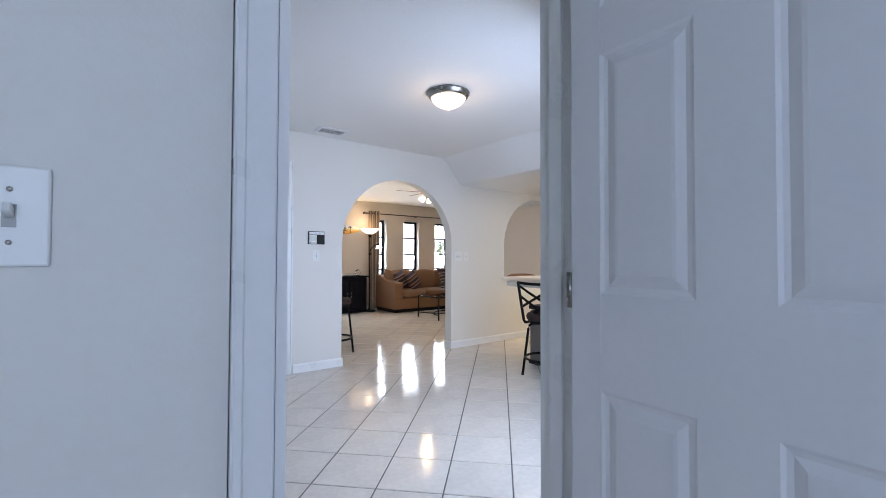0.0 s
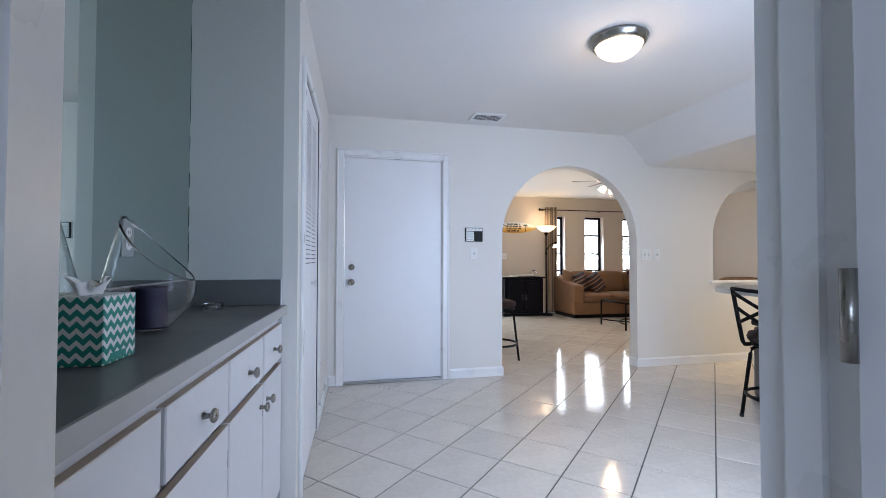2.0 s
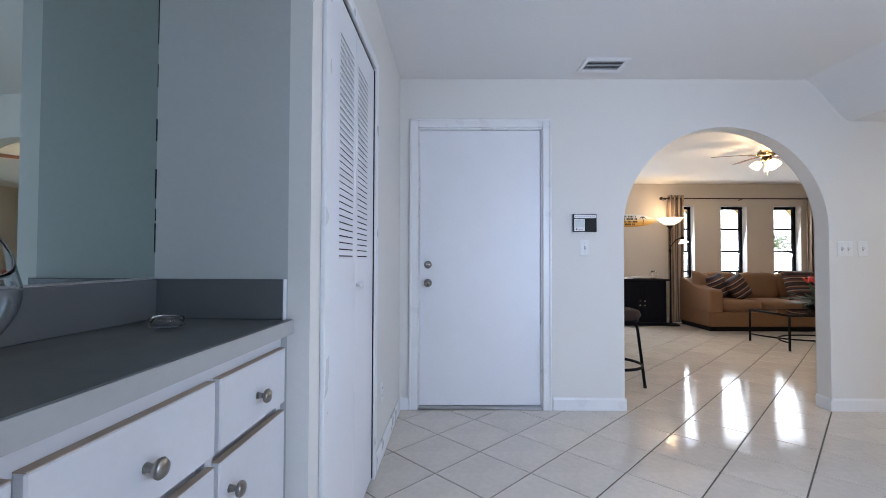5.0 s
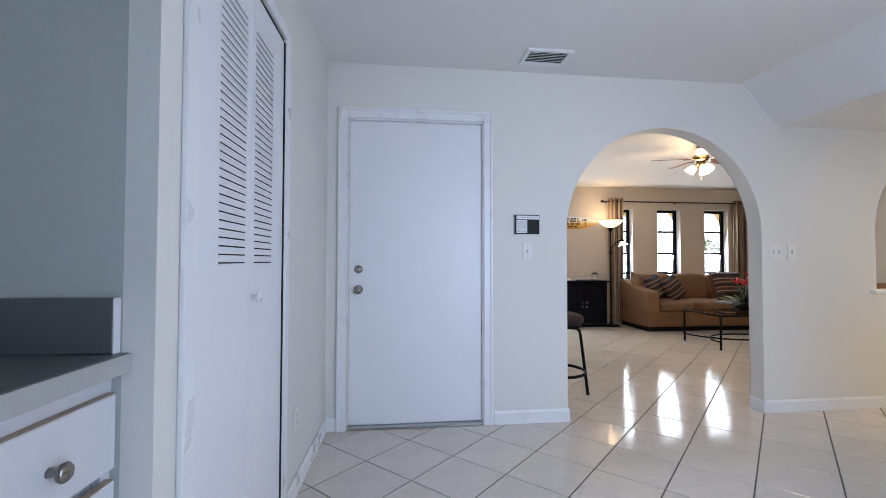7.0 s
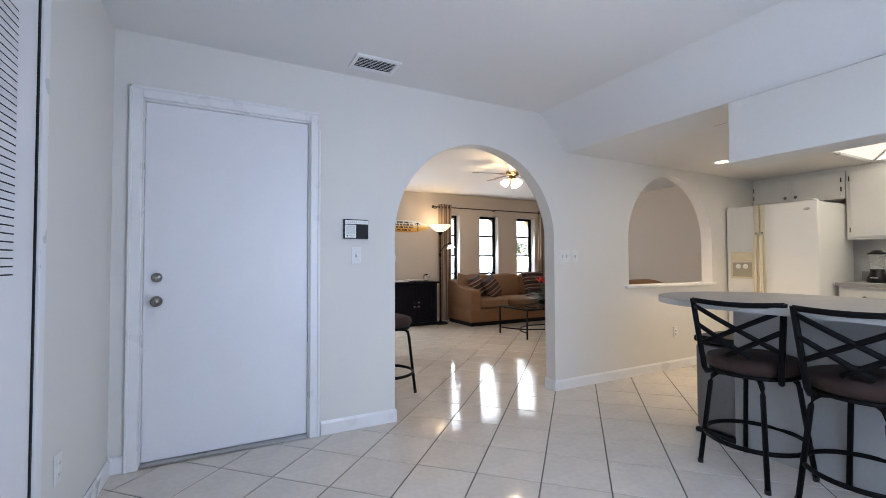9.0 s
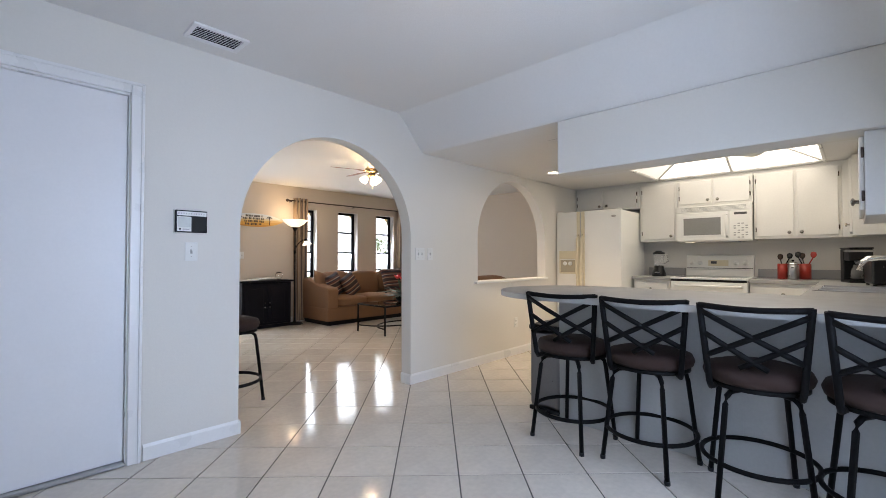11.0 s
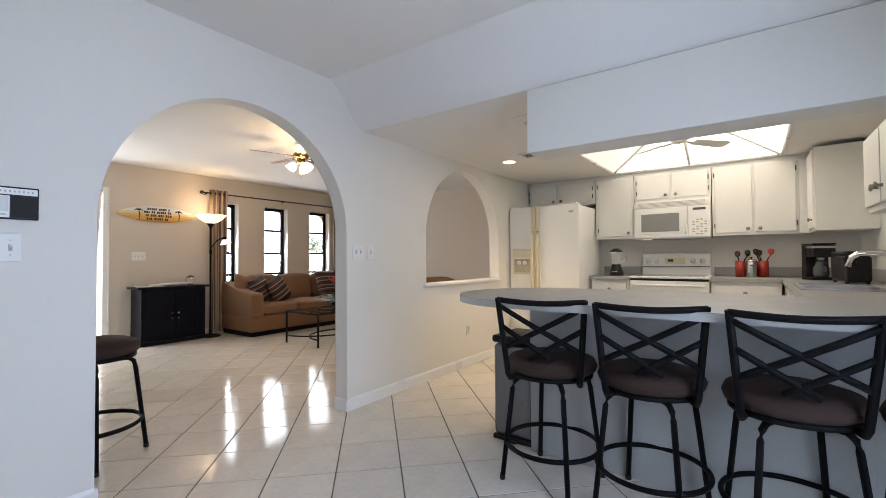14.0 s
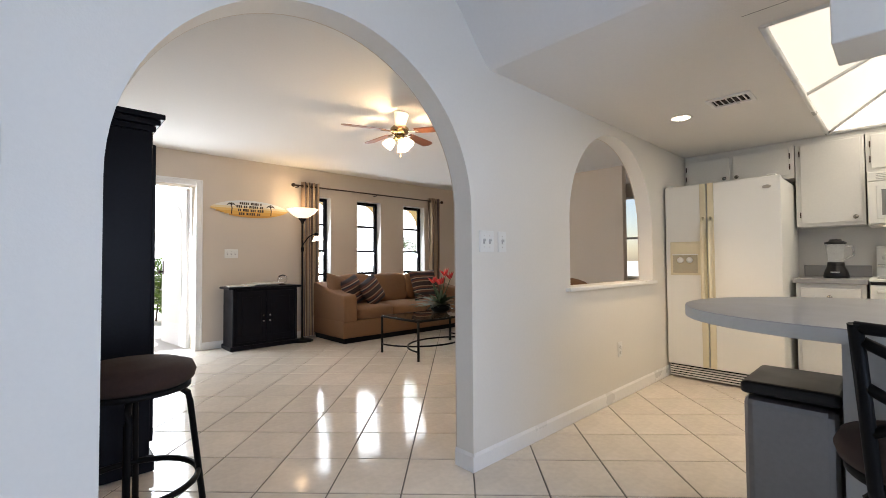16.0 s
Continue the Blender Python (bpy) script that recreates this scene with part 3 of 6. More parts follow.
def vanity():
    t = thing("vanity_cabinet", "white built-in cabinet with drawers and doors under the counter", "cabinet", at=VM)
    y0, y1 = 1.01, 2.605
    part("body", box(-0.06, VX - 0.02, y0, y1, 0.09, VZ - 0.04), SHADED_VANITY, t)
    part("toe_kick", box(-0.06, VX - 0.08, y0, y1, 0.002, 0.09), PANELGREY, t)
    fr = bmesh.new()
    box_bm(fr, VX - 0.02, VX, y0, y1, VZ - 0.095, VZ - 0.04)
    box_bm(fr, VX - 0.02, VX, y0, y1, 0.09, 0.12)
    for y in (1.01, 1.465, 1.857, 2.253, 2.578):
        box_bm(fr, VX - 0.0198, VX - 0.0002, y, y + 0.027, 0.1205, VZ - 0.0955)
    part("face_frame", fr, SHADED_VANITY, t)
    cells = ((1.04, 1.472), (1.49, 1.864), (1.877, 2.257), (2.274, 2.592))
    for n, (a, b) in enumerate(cells):
        dr = part("drawer", box(VX, VX + 0.019, a, b, 0.695, 0.846, 0.003), SHADED_VANITY, t)
        small_knob(dr, VX + 0.019, (a + b) / 2, 0.762, 0)
        part("edge_band", box(VX + 0.001, VX + 0.0185, a + 0.001, b - 0.001, 0.8455, 0.8472), WOODEDGE, dr, "worn bare wood edge")
        dd = part("cabinet_door", box(VX, VX + 0.019, a, b, 0.115, 0.672, 0.003), SHADED_VANITY, t)
        small_knob(dd, VX + 0.019, (a + 0.04) if n in (1, 3) else b - 0.04, 0.60, 0)
        part("hinge", box(VX + 0.002, VX + 0.016, a - 0.006, a + 0.001, 0.55, 0.60), BRONZE, dd)
        part("edge_band", box(VX + 0.001, VX + 0.0185, a + 0.001, b - 0.001, 0.6715, 0.6732), WOODEDGE, dd)
    top = thing("vanity_counter", "grey laminate countertop with a low backsplash", "countertop", at=VM)
    part("top", box(-0.068, VX + 0.035, y0 - 0.005, y1, VZ - 0.04, VZ, 0.002), SHADED_LAMINATE, top)
    part("front_edge", box(VX + 0.0352, VX + 0.037, y0 - 0.005, y1, VZ - 0.04, VZ - 0.002), PANELGREY, top)
    part("backsplash", box(-0.068, -0.05, y0, y1 - 0.022, VZ + 0.0005, VZ + 0.112, 0.002), SHADED_LAMINATE, top)
    part("side_splash", box(-0.068, 0.318, y1 - 0.020, y1, VZ + 0.0005, VZ + 0.114, 0.002), SHADED_LAMINATE, top)
    part("splash_edge", box(0.3182, 0.3205, y1 - 0.020, y1, VZ - 0.04, VZ + 0.114), SHADED_VANITY, top, "pale laminate edge strip")
    mi = thing("wall_mirror", "large frameless wall mirror above the counter", "mirror", at=VM)
    part("mirror_glass", box(-0.069, -0.063, 1.012, 2.598, VZ + 0.118, H - 0.01), MIRROR, mi)
    rng = random.Random(4)
    bm = bmesh.new()
    z = VZ + 0.12
    while z < H - 0.03:
        s = rng.uniform(0.02, 0.09)
        wdt = rng.uniform(0.006, 0.013)
        box_bm(bm, -0.0626, -0.0620, 2.598 - wdt, 2.5985, z, z + s)
        z += s + rng.uniform(-0.005, 0.01)
    part("worn_edge", bm, DARKGAP, mi, "blackened edge of the silvering")


vanity()
wall_plate(VM @ pose(-0.0625, 2.105, 1.195, 0, 0, 90), "s", "grey outlet plate set on the mirror", "outlet", "wall_outlet", material("grey_plate", (0.30, 0.33, 0.31), 0.3))


def chevron_material():
    m = material("chevron_card", (1, 1, 1), 0.55, grain=0.03)
    nt = m.node_tree
    b = nt.nodes["Principled BSDF"]
    tc = nt.nodes.new("ShaderNodeTexCoord")
    sep = nt.nodes.new("ShaderNodeSeparateXYZ")
    nt.links.new(tc.outputs["Object"], sep.inputs[0])

    def math_node(op, a, bb):
        n = nt.nodes.new("ShaderNodeMath")
        n.operation = op
        for i, v in enumerate((a, bb)):
            if isinstance(v, (int, float)):
                n.inputs[i].default_value = v
            else:
                nt.links.new(v, n.inputs[i])
        return n.outputs[0]
    s = math_node("ADD", sep.outputs[0], sep.outputs[1])
    zig = math_node("PINGPONG", s, 0.0115)
    h = math_node("ADD", sep.outputs[2], zig)
    band = math_node("PINGPONG", h, 0.0115)
    on = math_node("GREATER_THAN", band, 0.0052)
    mix = nt.nodes.new("ShaderNodeMix")
    mix.data_type = "RGBA"
    mix.inputs["A"].default_value = (0.72, 0.74, 0.72, 1)
    mix.inputs["B"].default_value = (0.012, 0.25, 0.20, 1)
    nt.links.new(on, mix.inputs["Factor"])
    nt.links.new(mix.outputs["Result"], b.inputs["Base Color"])
    return m


def tissue_box():
    t = thing("tissue_box", "teal and white chevron tissue box with a tissue pulled up", "tissue box", at=pose(0.085, 1.568, VZ + 0.001, 0, 0, -3))
    part("carton", box(-0.057, 0.057, -0.057, 0.057, 0, 0.133, 0.002), chevron_material(), t)
    part("label_strip", box(0.0572, 0.0576, -0.035, 0.02, 0.008, 0.020), material("teal_print", (0.015, 0.27, 0.22), 0.5), t)
    bm = bmesh.new()
    rng = random.Random(2)
    n, k = 9, 36
    grid = []
    for i in range(n):
        f = i / (n - 1)
        row = []
        for j in range(k):
            a = 2 * math.pi * j / k
            r = (0.020 + 0.020 * f) * (1 + 0.30 * math.sin(3 * a + 2 * f) + 0.22 * f * math.sin(8 * a + 1.5 * f) + rng.uniform(-0.06, 0.06))
            row.append(bm.verts.new((r * math.cos(a) * 0.55, r * math.sin(a) * 1.2 + f * 0.012, 0.130 + f * 0.030 * (1 + 0.20 * math.sin(2 * a) + 0.22 * math.sin(5 * a + 1)))))
        grid.append(row)
    for a, b in zip(grid, grid[1:]):
        for j in range(k):
            bm.faces.new((a[j], a[(j + 1) % k], b[(j + 1) % k], b[j])).smooth = True
    part("tissue", bm, material("tissue_paper", (0.80, 0.80, 0.78), 0.9, bump=0.1), t, "crumpled white tissue")


tissue_box()


def candle_vase():
    t = thing("candle_vase", "clear glass bowl with a slanted rim holding a purple candle", "candle holder", at=pose(0.047, 1.940, VZ + 0.001, 0, 0, 90) @ Matrix.Scale(0.90, 4))
    bm = bmesh.new()
    steps, rows = 48, 22
    for wall_r in (0.0, -0.003):
        rings = []
        for i in range(rows + 1):
            f = i / rows
            ring = []
            for k in range(steps):
                a = 2 * math.pi * k / steps
                side = math.sin(a)                       # rim is high on one side, low on the other
                top = 0.262 + 0.10 * side
                z = 0.006 + f * (top - 0.006)
                u = min(max((z - 0.005) / 0.36, 0), 1)
                r = 0.050 + 0.078 * math.sin(min(u * 2.9, 1.0) * math.pi / 2) - 0.085 * max(u - 0.38, 0)
                ring.append(bm.verts.new(((r + wall_r) * math.cos(a), (r + wall_r) * math.sin(a), z)))
            rings.append(ring)
        for a, b in zip(rings, rings[1:]):
            for k in range(steps):
                bm.faces.new((a[k], a[(k + 1) % steps], b[(k + 1) % steps], b[k])).smooth = True
        if wall_r == 0:
            outer = rings
        else:
            for k in range(steps):
                bm.faces.new((outer[-1][k], outer[-1][(k + 1) % steps], rings[-1][(k + 1) % steps], rings[-1][k])).smooth = True
            bm.faces.new(rings[0])
    bm.faces.new(outer[0])
    v = part("glass_bowl", bm, glass("vase_glass", (0.97, 0.98, 0.99), ior=1.2), t)
    v.visible_shadow = False
    def rim_at(k):
        a = 2 * math.pi * k / 48
        z = 0.262 + 0.10 * math.sin(a)
        u = (z - 0.005) / 0.36
        r = 0.050 + 0.078 * math.sin(min(u * 2.9, 1.0) * math.pi / 2) - 0.085 * max(u - 0.38, 0) - 0.0015
        return (r * math.cos(a), r * math.sin(a), z)
    part("rim", tube([rim_at(k) for k in range(48)], 0.0010, 8, closed=True), THIN, t)
    wax = material("purple_wax", (0.008, 0.004, 0.024), 0.5, grain=0.15, bump=0.2, bump_scale=40)
    c = part("candle", lathe([(0.055, 0.014), (0.055, 0.018), (0.050, 0.026), (0.047, 0.122), (0.053, 0.131), (0.049, 0.140), (0.038, 0.141), (0.033, 0.132), (0.0, 0.130)], 32), wax, t, "dark purple pillar candle")
    part("wick", tube([(0, 0, 0.129), (0.002, 0, 0.138), (0.004, 0.001, 0.145)], 0.0012, 6), DARKGAP, c)
    part("candle_dish", lathe([(0.05, 0.007), (0.058, 0.012), (0.056, 0.014), (0.0, 0.0135)], 32), GLASS, t)


candle_vase()
for (px, py, r) in ((0.07, 2.45, 0.038), (0.05, 1.38, 0.05)):
    t = thing("glass_dish", "small clear round glass dish on the counter", "glass dish", "glass dishes", at=pose(px, py, VZ + 0.001))
    dish = part("dish", lathe([(r * 0.85, 0), (r, 0.004), (r, 0.026), (r * 0.9, 0.027), (r * 0.86, 0.008), (0.0, 0.007)], 32), GLASS, t)

# ---- kitchen ----
CZ = 0.915           # counter height
UX = 6.82            # face of the wall cabinets


def hinge_pair(parent, x, y, z0, z1, side):
    for z in (z0 + 0.05, z1 - 0.10):
        part("hinge", box(x - 0.022, x - 0.002, y - 0.008 if side < 0 else y, y if side < 0 else y + 0.008, z, z + 0.05, 0.002), BRONZE, parent, "dark bronze hinge")


def wall_cabinet(name, label, y0, y1, z0, z1, doors, deep=0.325):
    """A wall cabinet on the far wall facing -x; doors: (y0, y1, knob side: -1 low y, 1 high y, hinge side)."""
    t = thing(name, label, "cabinet", "kitchen wall cabinets")
    part("body", box(UX, UX + deep, y0 + 0.001, y1 - 0.001, z0, z1, 0.002), CABPAINT, t)
    for a, b, k in doors:
        d = part("cabinet_door", box(UX - 0.019, UX - 0.0005, a, b, z0 + 0.028, z1 - 0.02, 0.004, 2), CABPAINT, t)
        small_knob(d, UX - 0.019, b - 0.035 if k > 0 else a + 0.035, z0 + 0.065, 180)
        hinge_pair(d, UX, a if k > 0 else b, z0 + 0.028, z1 - 0.02, -1 if k > 0 else 1)
    return t


CT = 2.085
wall_cabinet("wall_cabinet", "short white wall cabinet above the refrigerator", 3.645, 4.53, 1.79, CT, [(4.135, 4.505, -1), (3.68, 4.105, 1)])
wall_cabinet("wall_cabinet", "tall white wall cabinet beside the refrigerator", 3.20, 3.64, 1.35, CT, [(3.225, 3.605, -1)])
wall_cabinet("wall_cabinet", "short white wall cabinet above the microwave", 2.425, 3.195, 1.765, CT, [(2.825, 3.165, -1), (2.455, 2.795, 1)])
wall_cabinet("wall_cabinet", "tall white two-door wall cabinet", 1.70, 2.42, 1.35, CT, [(2.075, 2.395, -1), (1.725, 2.045, 1)])
# strip between the cabinets and the ceiling
solid("cabinet_filler", box(UX + 0.012, KX - 0.005, RY + 0.01, 4.53, CT + 0.001, KH - 0.001), CABPAINT, "white painted strip above the cabinets", "trim", kind="structure")


def side_cabinet(name, label, x0, x1, z0, z1, doors, deep=0.325):
    """A wall cabinet on the sink wall facing +y."""
    t = thing(name, label, "cabinet", "kitchen wall cabinets")
    y1 = RY + deep
    part("body", box(x0, x1, RY + 0.001, y1, z0, z1, 0.002), CABPAINT, t)
    for a, b, k in doors:
        d = part("cabinet_door", box(a, b, y1 + 0.0005, y1 + 0.019, z0 + 0.028, z1 - 0.02, 0.004, 2), CABPAINT, t)
        small_knob(d, b - 0.035 if k > 0 else a + 0.035, y1 + 0.019, z0 + 0.10, 90)
        for z in (z0 + 0.07, z1 - 0.12):
            xx = a if k > 0 else b
            part("hinge", box(xx - 0.008, xx + 0.008, y1 + 0.001, y1 + 0.012, z, z + 0.05, 0.002), BRONZE, d, "dark bronze hinge")
    return t


solid("corner_filler", box(UX - 0.001, KX - 0.01, RY + 0.405, 1.70, 1.35, CT, 0.002), CABPAINT, "white corner filler between wall cabinets", "trim", kind="structure")
side_cabinet("corner_cabinet", "white corner wall cabinet beside the sink window", 6.36, UX - 0.021, 1.35, CT, [(6.385, 6.77, -1)], 0.405)
side_cabinet("bar_cabinet", "white wall cabinet hanging under the header by the bar", 3.80, 4.55, 1.345, 1.743, [(3.825, 4.165, 1), (4.185, 4.525, -1)], 0.355)


def base_run():
    # far wall units
    for a, b, lab in ((3.20, 3.62, "white base cabinet between refrigerator and range"), (1.86, 2.425, "white base cabinet beside the range")):
        t = thing("base_cabinet", lab, "cabinet", "kitchen base cabinets")
        x = 6.53
        part("body", box(x, KX - 0.005, a + 0.002, b - 0.002, 0.09, CZ - 0.04), CABPAINT, t)
        part("toe_kick", box(x + 0.06, KX - 0.005, a + 0.002, b - 0.002, 0.002, 0.09), PANELGREY, t)
        dr = part("drawer", box(x - 0.019, x - 0.0005, a + 0.03, b - 0.03, 0.70, 0.84, 0.004, 2), CABPAINT, t)
        small_knob(dr, x - 0.019, (a + b) / 2, 0.77, 180)
        dd = part("cabinet_door", box(x - 0.019, x - 0.0005, a + 0.03, b - 0.03, 0.12, 0.68, 0.004, 2), CABPAINT, t)
        small_knob(dd, x - 0.019, b - 0.07, 0.62, 180)
        for z in (0.18, 0.58):
            part("hinge", box(x - 0.020, x - 0.004, a + 0.022, a + 0.030, z, z + 0.05), BRONZE, dd)
    # sink run
    t = thing("sink_cabinet", "white base cabinets under the sink", "cabinet", "kitchen base cabinets")
    part("body", box(4.32, KX - 0.005, RY + 0.005, RY + 0.60, 0.09, CZ - 0.04), CABPAINT, t)
    part("toe_kick", box(4.32, KX - 0.005, RY + 0.005, RY + 0.54, 0.002, 0.09), PANELGREY, t)
    for a in (4.40, 4.82, 5.24, 5.66, 6.08):
        d = part("cabinet_door", box(a, a + 0.38, RY + 0.6005, RY + 0.619, 0.12, 0.84, 0.004, 2), CABPAINT, t)
        small_knob(d, a + 0.33, RY + 0.619, 0.76, 90)
    # counters
    t = thing("kitchen_counter", "grey laminate kitchen countertop with a backsplash", "countertop")
    part("top", box(6.49, KX - 0.004, 3.19, 3.635, CZ - 0.038, CZ, 0.003), LAMINATE, t)
    part("backsplash", box(KX - 0.022, KX - 0.004, 3.19, 3.635, CZ + 0.0005, CZ + 0.10, 0.003), LAMINATE, t)
    bm = bmesh.new()
    box_bm(bm, 6.49, KX - 0.004, RY + 0.641, 2.43, CZ - 0.038, CZ, 0.003)
    sx0, sx1, sy0, sy1 = 4.94, 5.66, RY + 0.18, RY + 0.60
    box_bm(bm, 4.372, sx0, RY + 0.004, RY + 0.64, CZ - 0.038, CZ)
    box_bm(bm, sx1, KX - 0.004, RY + 0.004, RY + 0.64, CZ - 0.038, CZ)
    box_bm(bm, sx0, sx1, RY + 0.004, sy0, CZ - 0.038, CZ)
    box_bm(bm, sx0, sx1, sy1, RY + 0.64, CZ - 0.038, CZ)
    part("sink_top", bm, LAMINATE, t)
    part("backsplash", box(KX - 0.022, KX - 0.004, RY + 0.023, 2.43, CZ + 0.0005, CZ + 0.10, 0.003), LAMINATE, t)
    part("backsplash", box(3.30, KX - 0.023, RY + 0.003, RY + 0.021, CZ + 0.0005, CZ + 0.10, 0.003), LAMINATE, t)
    # sink
    s = thing("kitchen_sink", "stainless steel double sink set in the counter", "sink")
    fr = bmesh.new()
    for a in ((sx0 - 0.015, sx1 + 0.015, sy0 - 0.015, sy0 + 0.02), (sx0 - 0.015, sx1 + 0.015, sy1 - 0.02, sy1 + 0.015), (sx0 - 0.015, sx0 + 0.02, sy0 + 0.02, sy1 - 0.02), (sx1 - 0.02, sx1 + 0.015, sy0 + 0.02, sy1 - 0.02), ((sx0 + sx1) / 2 - 0.015, (sx0 + sx1) / 2 + 0.015, sy0 + 0.02, sy1 - 0.02)):
        box_bm(fr, *a, CZ + 0.001, CZ + 0.008, 0.002)
    part("rim", fr, STEEL, s)
    for a, b in ((sx0 + 0.02, (sx0 + sx1) / 2 - 0.015), ((sx0 + sx1) / 2 + 0.015, sx1 - 0.02)):
        bw = bmesh.new()
        box_bm(bw, a, b, sy0 + 0.02, sy1 - 0.02, CZ - 0.17, CZ - 0.165)
        box_bm(bw, a - 0.003, a, sy0 + 0.02, sy1 - 0.02, CZ - 0.17, CZ + 0.002)
        box_bm(bw, b, b + 0.003, sy0 + 0.02, sy1 - 0.02, CZ - 0.17, CZ + 0.002)
        box_bm(bw, a, b, sy0 + 0.017, sy0 + 0.02, CZ - 0.17, CZ + 0.002)
        box_bm(bw, a, b, sy1 - 0.02, sy1 - 0.017, CZ - 0.17, CZ + 0.002)
        part("basin", bw, STEEL, s)
    f = thing("kitchen_faucet", "chrome kitchen faucet with a pull-out spout", "faucet", at=pose(5.08, RY + 0.135, CZ + 0.001) @ Matrix.Scale(0.95, 4))
    part("base_plate", box(-0.11, 0.11, -0.028, 0.028, 0, 0.012, 0.008, 2), CHROME, f)
    part("body", lathe([(0.040, 0.010), (0.038, 0.03), (0.033, 0.04), (0.031, 0.12), (0.033, 0.125), (0.033, 0.135), (0.029, 0.14), (0.027, 0.235), (0.020, 0.252), (0.0, 0.256)], 24), CHROME, f)
    part("spout", tube([(0, -0.01, 0.228), (0.0, 0.06, 0.240), (0.0, 0.14, 0.243), (0.0, 0.20, 0.236), (0.0, 0.232, 0.212), (0, 0.250, 0.150)], 0.019, 14), CHROME, f)
    part("lever", tube([(0.0, 0.0, 0.235), (0.02, -0.01, 0.255), (0.06, -0.02, 0.275)], 0.007, 10), CHROME, f)


base_run()


def fridge():
    x, y0, y1, ht = 6.22, 3.655, 4.518, 1.745
    t = thing("refrigerator", "white side-by-side refrigerator with cream handles and dispenser", "refrigerator")
    part("cabinet", box(x + 0.055, x + 0.80, y0 + 0.004, y1 - 0.004, 0.03, ht - 0.012, 0.006, 2), APPLIANCE, t)
    split = 4.175
    a = part("freezer_door", box(x, x + 0.05, split + 0.004, y1, 0.125, ht, 0.010, 3), APPLIANCE, t)
    b = part("fridge_door", box(x, x + 0.05, y0, split - 0.004, 0.125, ht, 0.010, 3), APPLIANCE, t)
    part("door_seal", box(x + 0.045, x + 0.06, y0 + 0.01, y1 - 0.01, 0.13, ht - 0.02), DARKGAP, t)
    for door, yy, s in ((a, split + 0.030, 1), (b, split - 0.030, -1)):
        part("door_trim", box(x - 0.006, x + 0.004, yy - 0.024, yy + 0.024, 0.128, ht - 0.003, 0.003), CREAM, door)
        part("handle", tube([(x, yy, 0.56), (x - 0.034, yy, 0.60), (x - 0.045, yy, 0.75), (x - 0.045, yy, 1.25), (x - 0.034, yy, 1.40), (x, yy, 1.44)], 0.015, 10), CREAM, door, "cream plastic handle")
    dy0, dy1 = 4.24, 4.465
    dsp = part("dispenser", box(x - 0.010, x + 0.004, dy0 - 0.012, dy1 + 0.012, 0.935, 1.235, 0.004), CREAM, a, "cream water dispenser")
    # flat plate in darker cream paints the shade of the dispenser's hollow
    part("recess", box(x - 0.013, x - 0.0095, dy0 + 0.012, dy1 - 0.012, 0.955, 1.115), material("dispenser_shade", (0.42, 0.38, 0.28), 0.6), dsp)
    part("control_panel", box(x - 0.014, x - 0.0095, dy0 + 0.006, dy1 - 0.006, 1.135, 1.22, 0.002), CREAM, dsp)
    part("shelf", box(x - 0.022, x - 0.0095, dy0 + 0.006, dy1 - 0.006, 1.115, 1.124, 0.002), WHITEPLASTIC, dsp)
    for yy in (dy0 + 0.075, dy1 - 0.075):
        part("paddle", moved(lathe([(0.026, 0), (0.026, 0.010), (0.018, 0.016), (0.0, 0.017)], 20), pose(x - 0.012, yy, 1.07, 0, -90)), WHITEPLASTIC, dsp)
    part("badge", moved(lathe([(0.03, 0), (0.028, 0.003), (0.0, 0.0035)], 24), pose(x - 0.0002, y0 + 0.09, ht - 0.085, 0, -90) @ Matrix.Diagonal((0.5, 1, 1, 1))), NICKEL, b, "oval metal badge")
    g = part("base_grille", box(x + 0.035, x + 0.05, y0 + 0.01, y1 - 0.01, 0.012, 0.115), DARKGAP, t)
    me = mesh_of("grille_slat", box(x + 0.018, x + 0.036, y0 + 0.01, y1 - 0.01, -0.005, 0.005, 0.002), APPLIANCE)
    for i in range(5):
        s = new("grille_slat", me)
        s.parent = g
        s.location = (0, 0, 0.022 + i * 0.0205)
    for yy in (y0 + 0.06, y1 - 0.05):
        part("hinge_cap", box(x + 0.005, x + 0.10, yy - 0.03, yy + 0.03, ht + 0.001, ht + 0.016, 0.006, 2), APPLIANCE, t)


fridge()


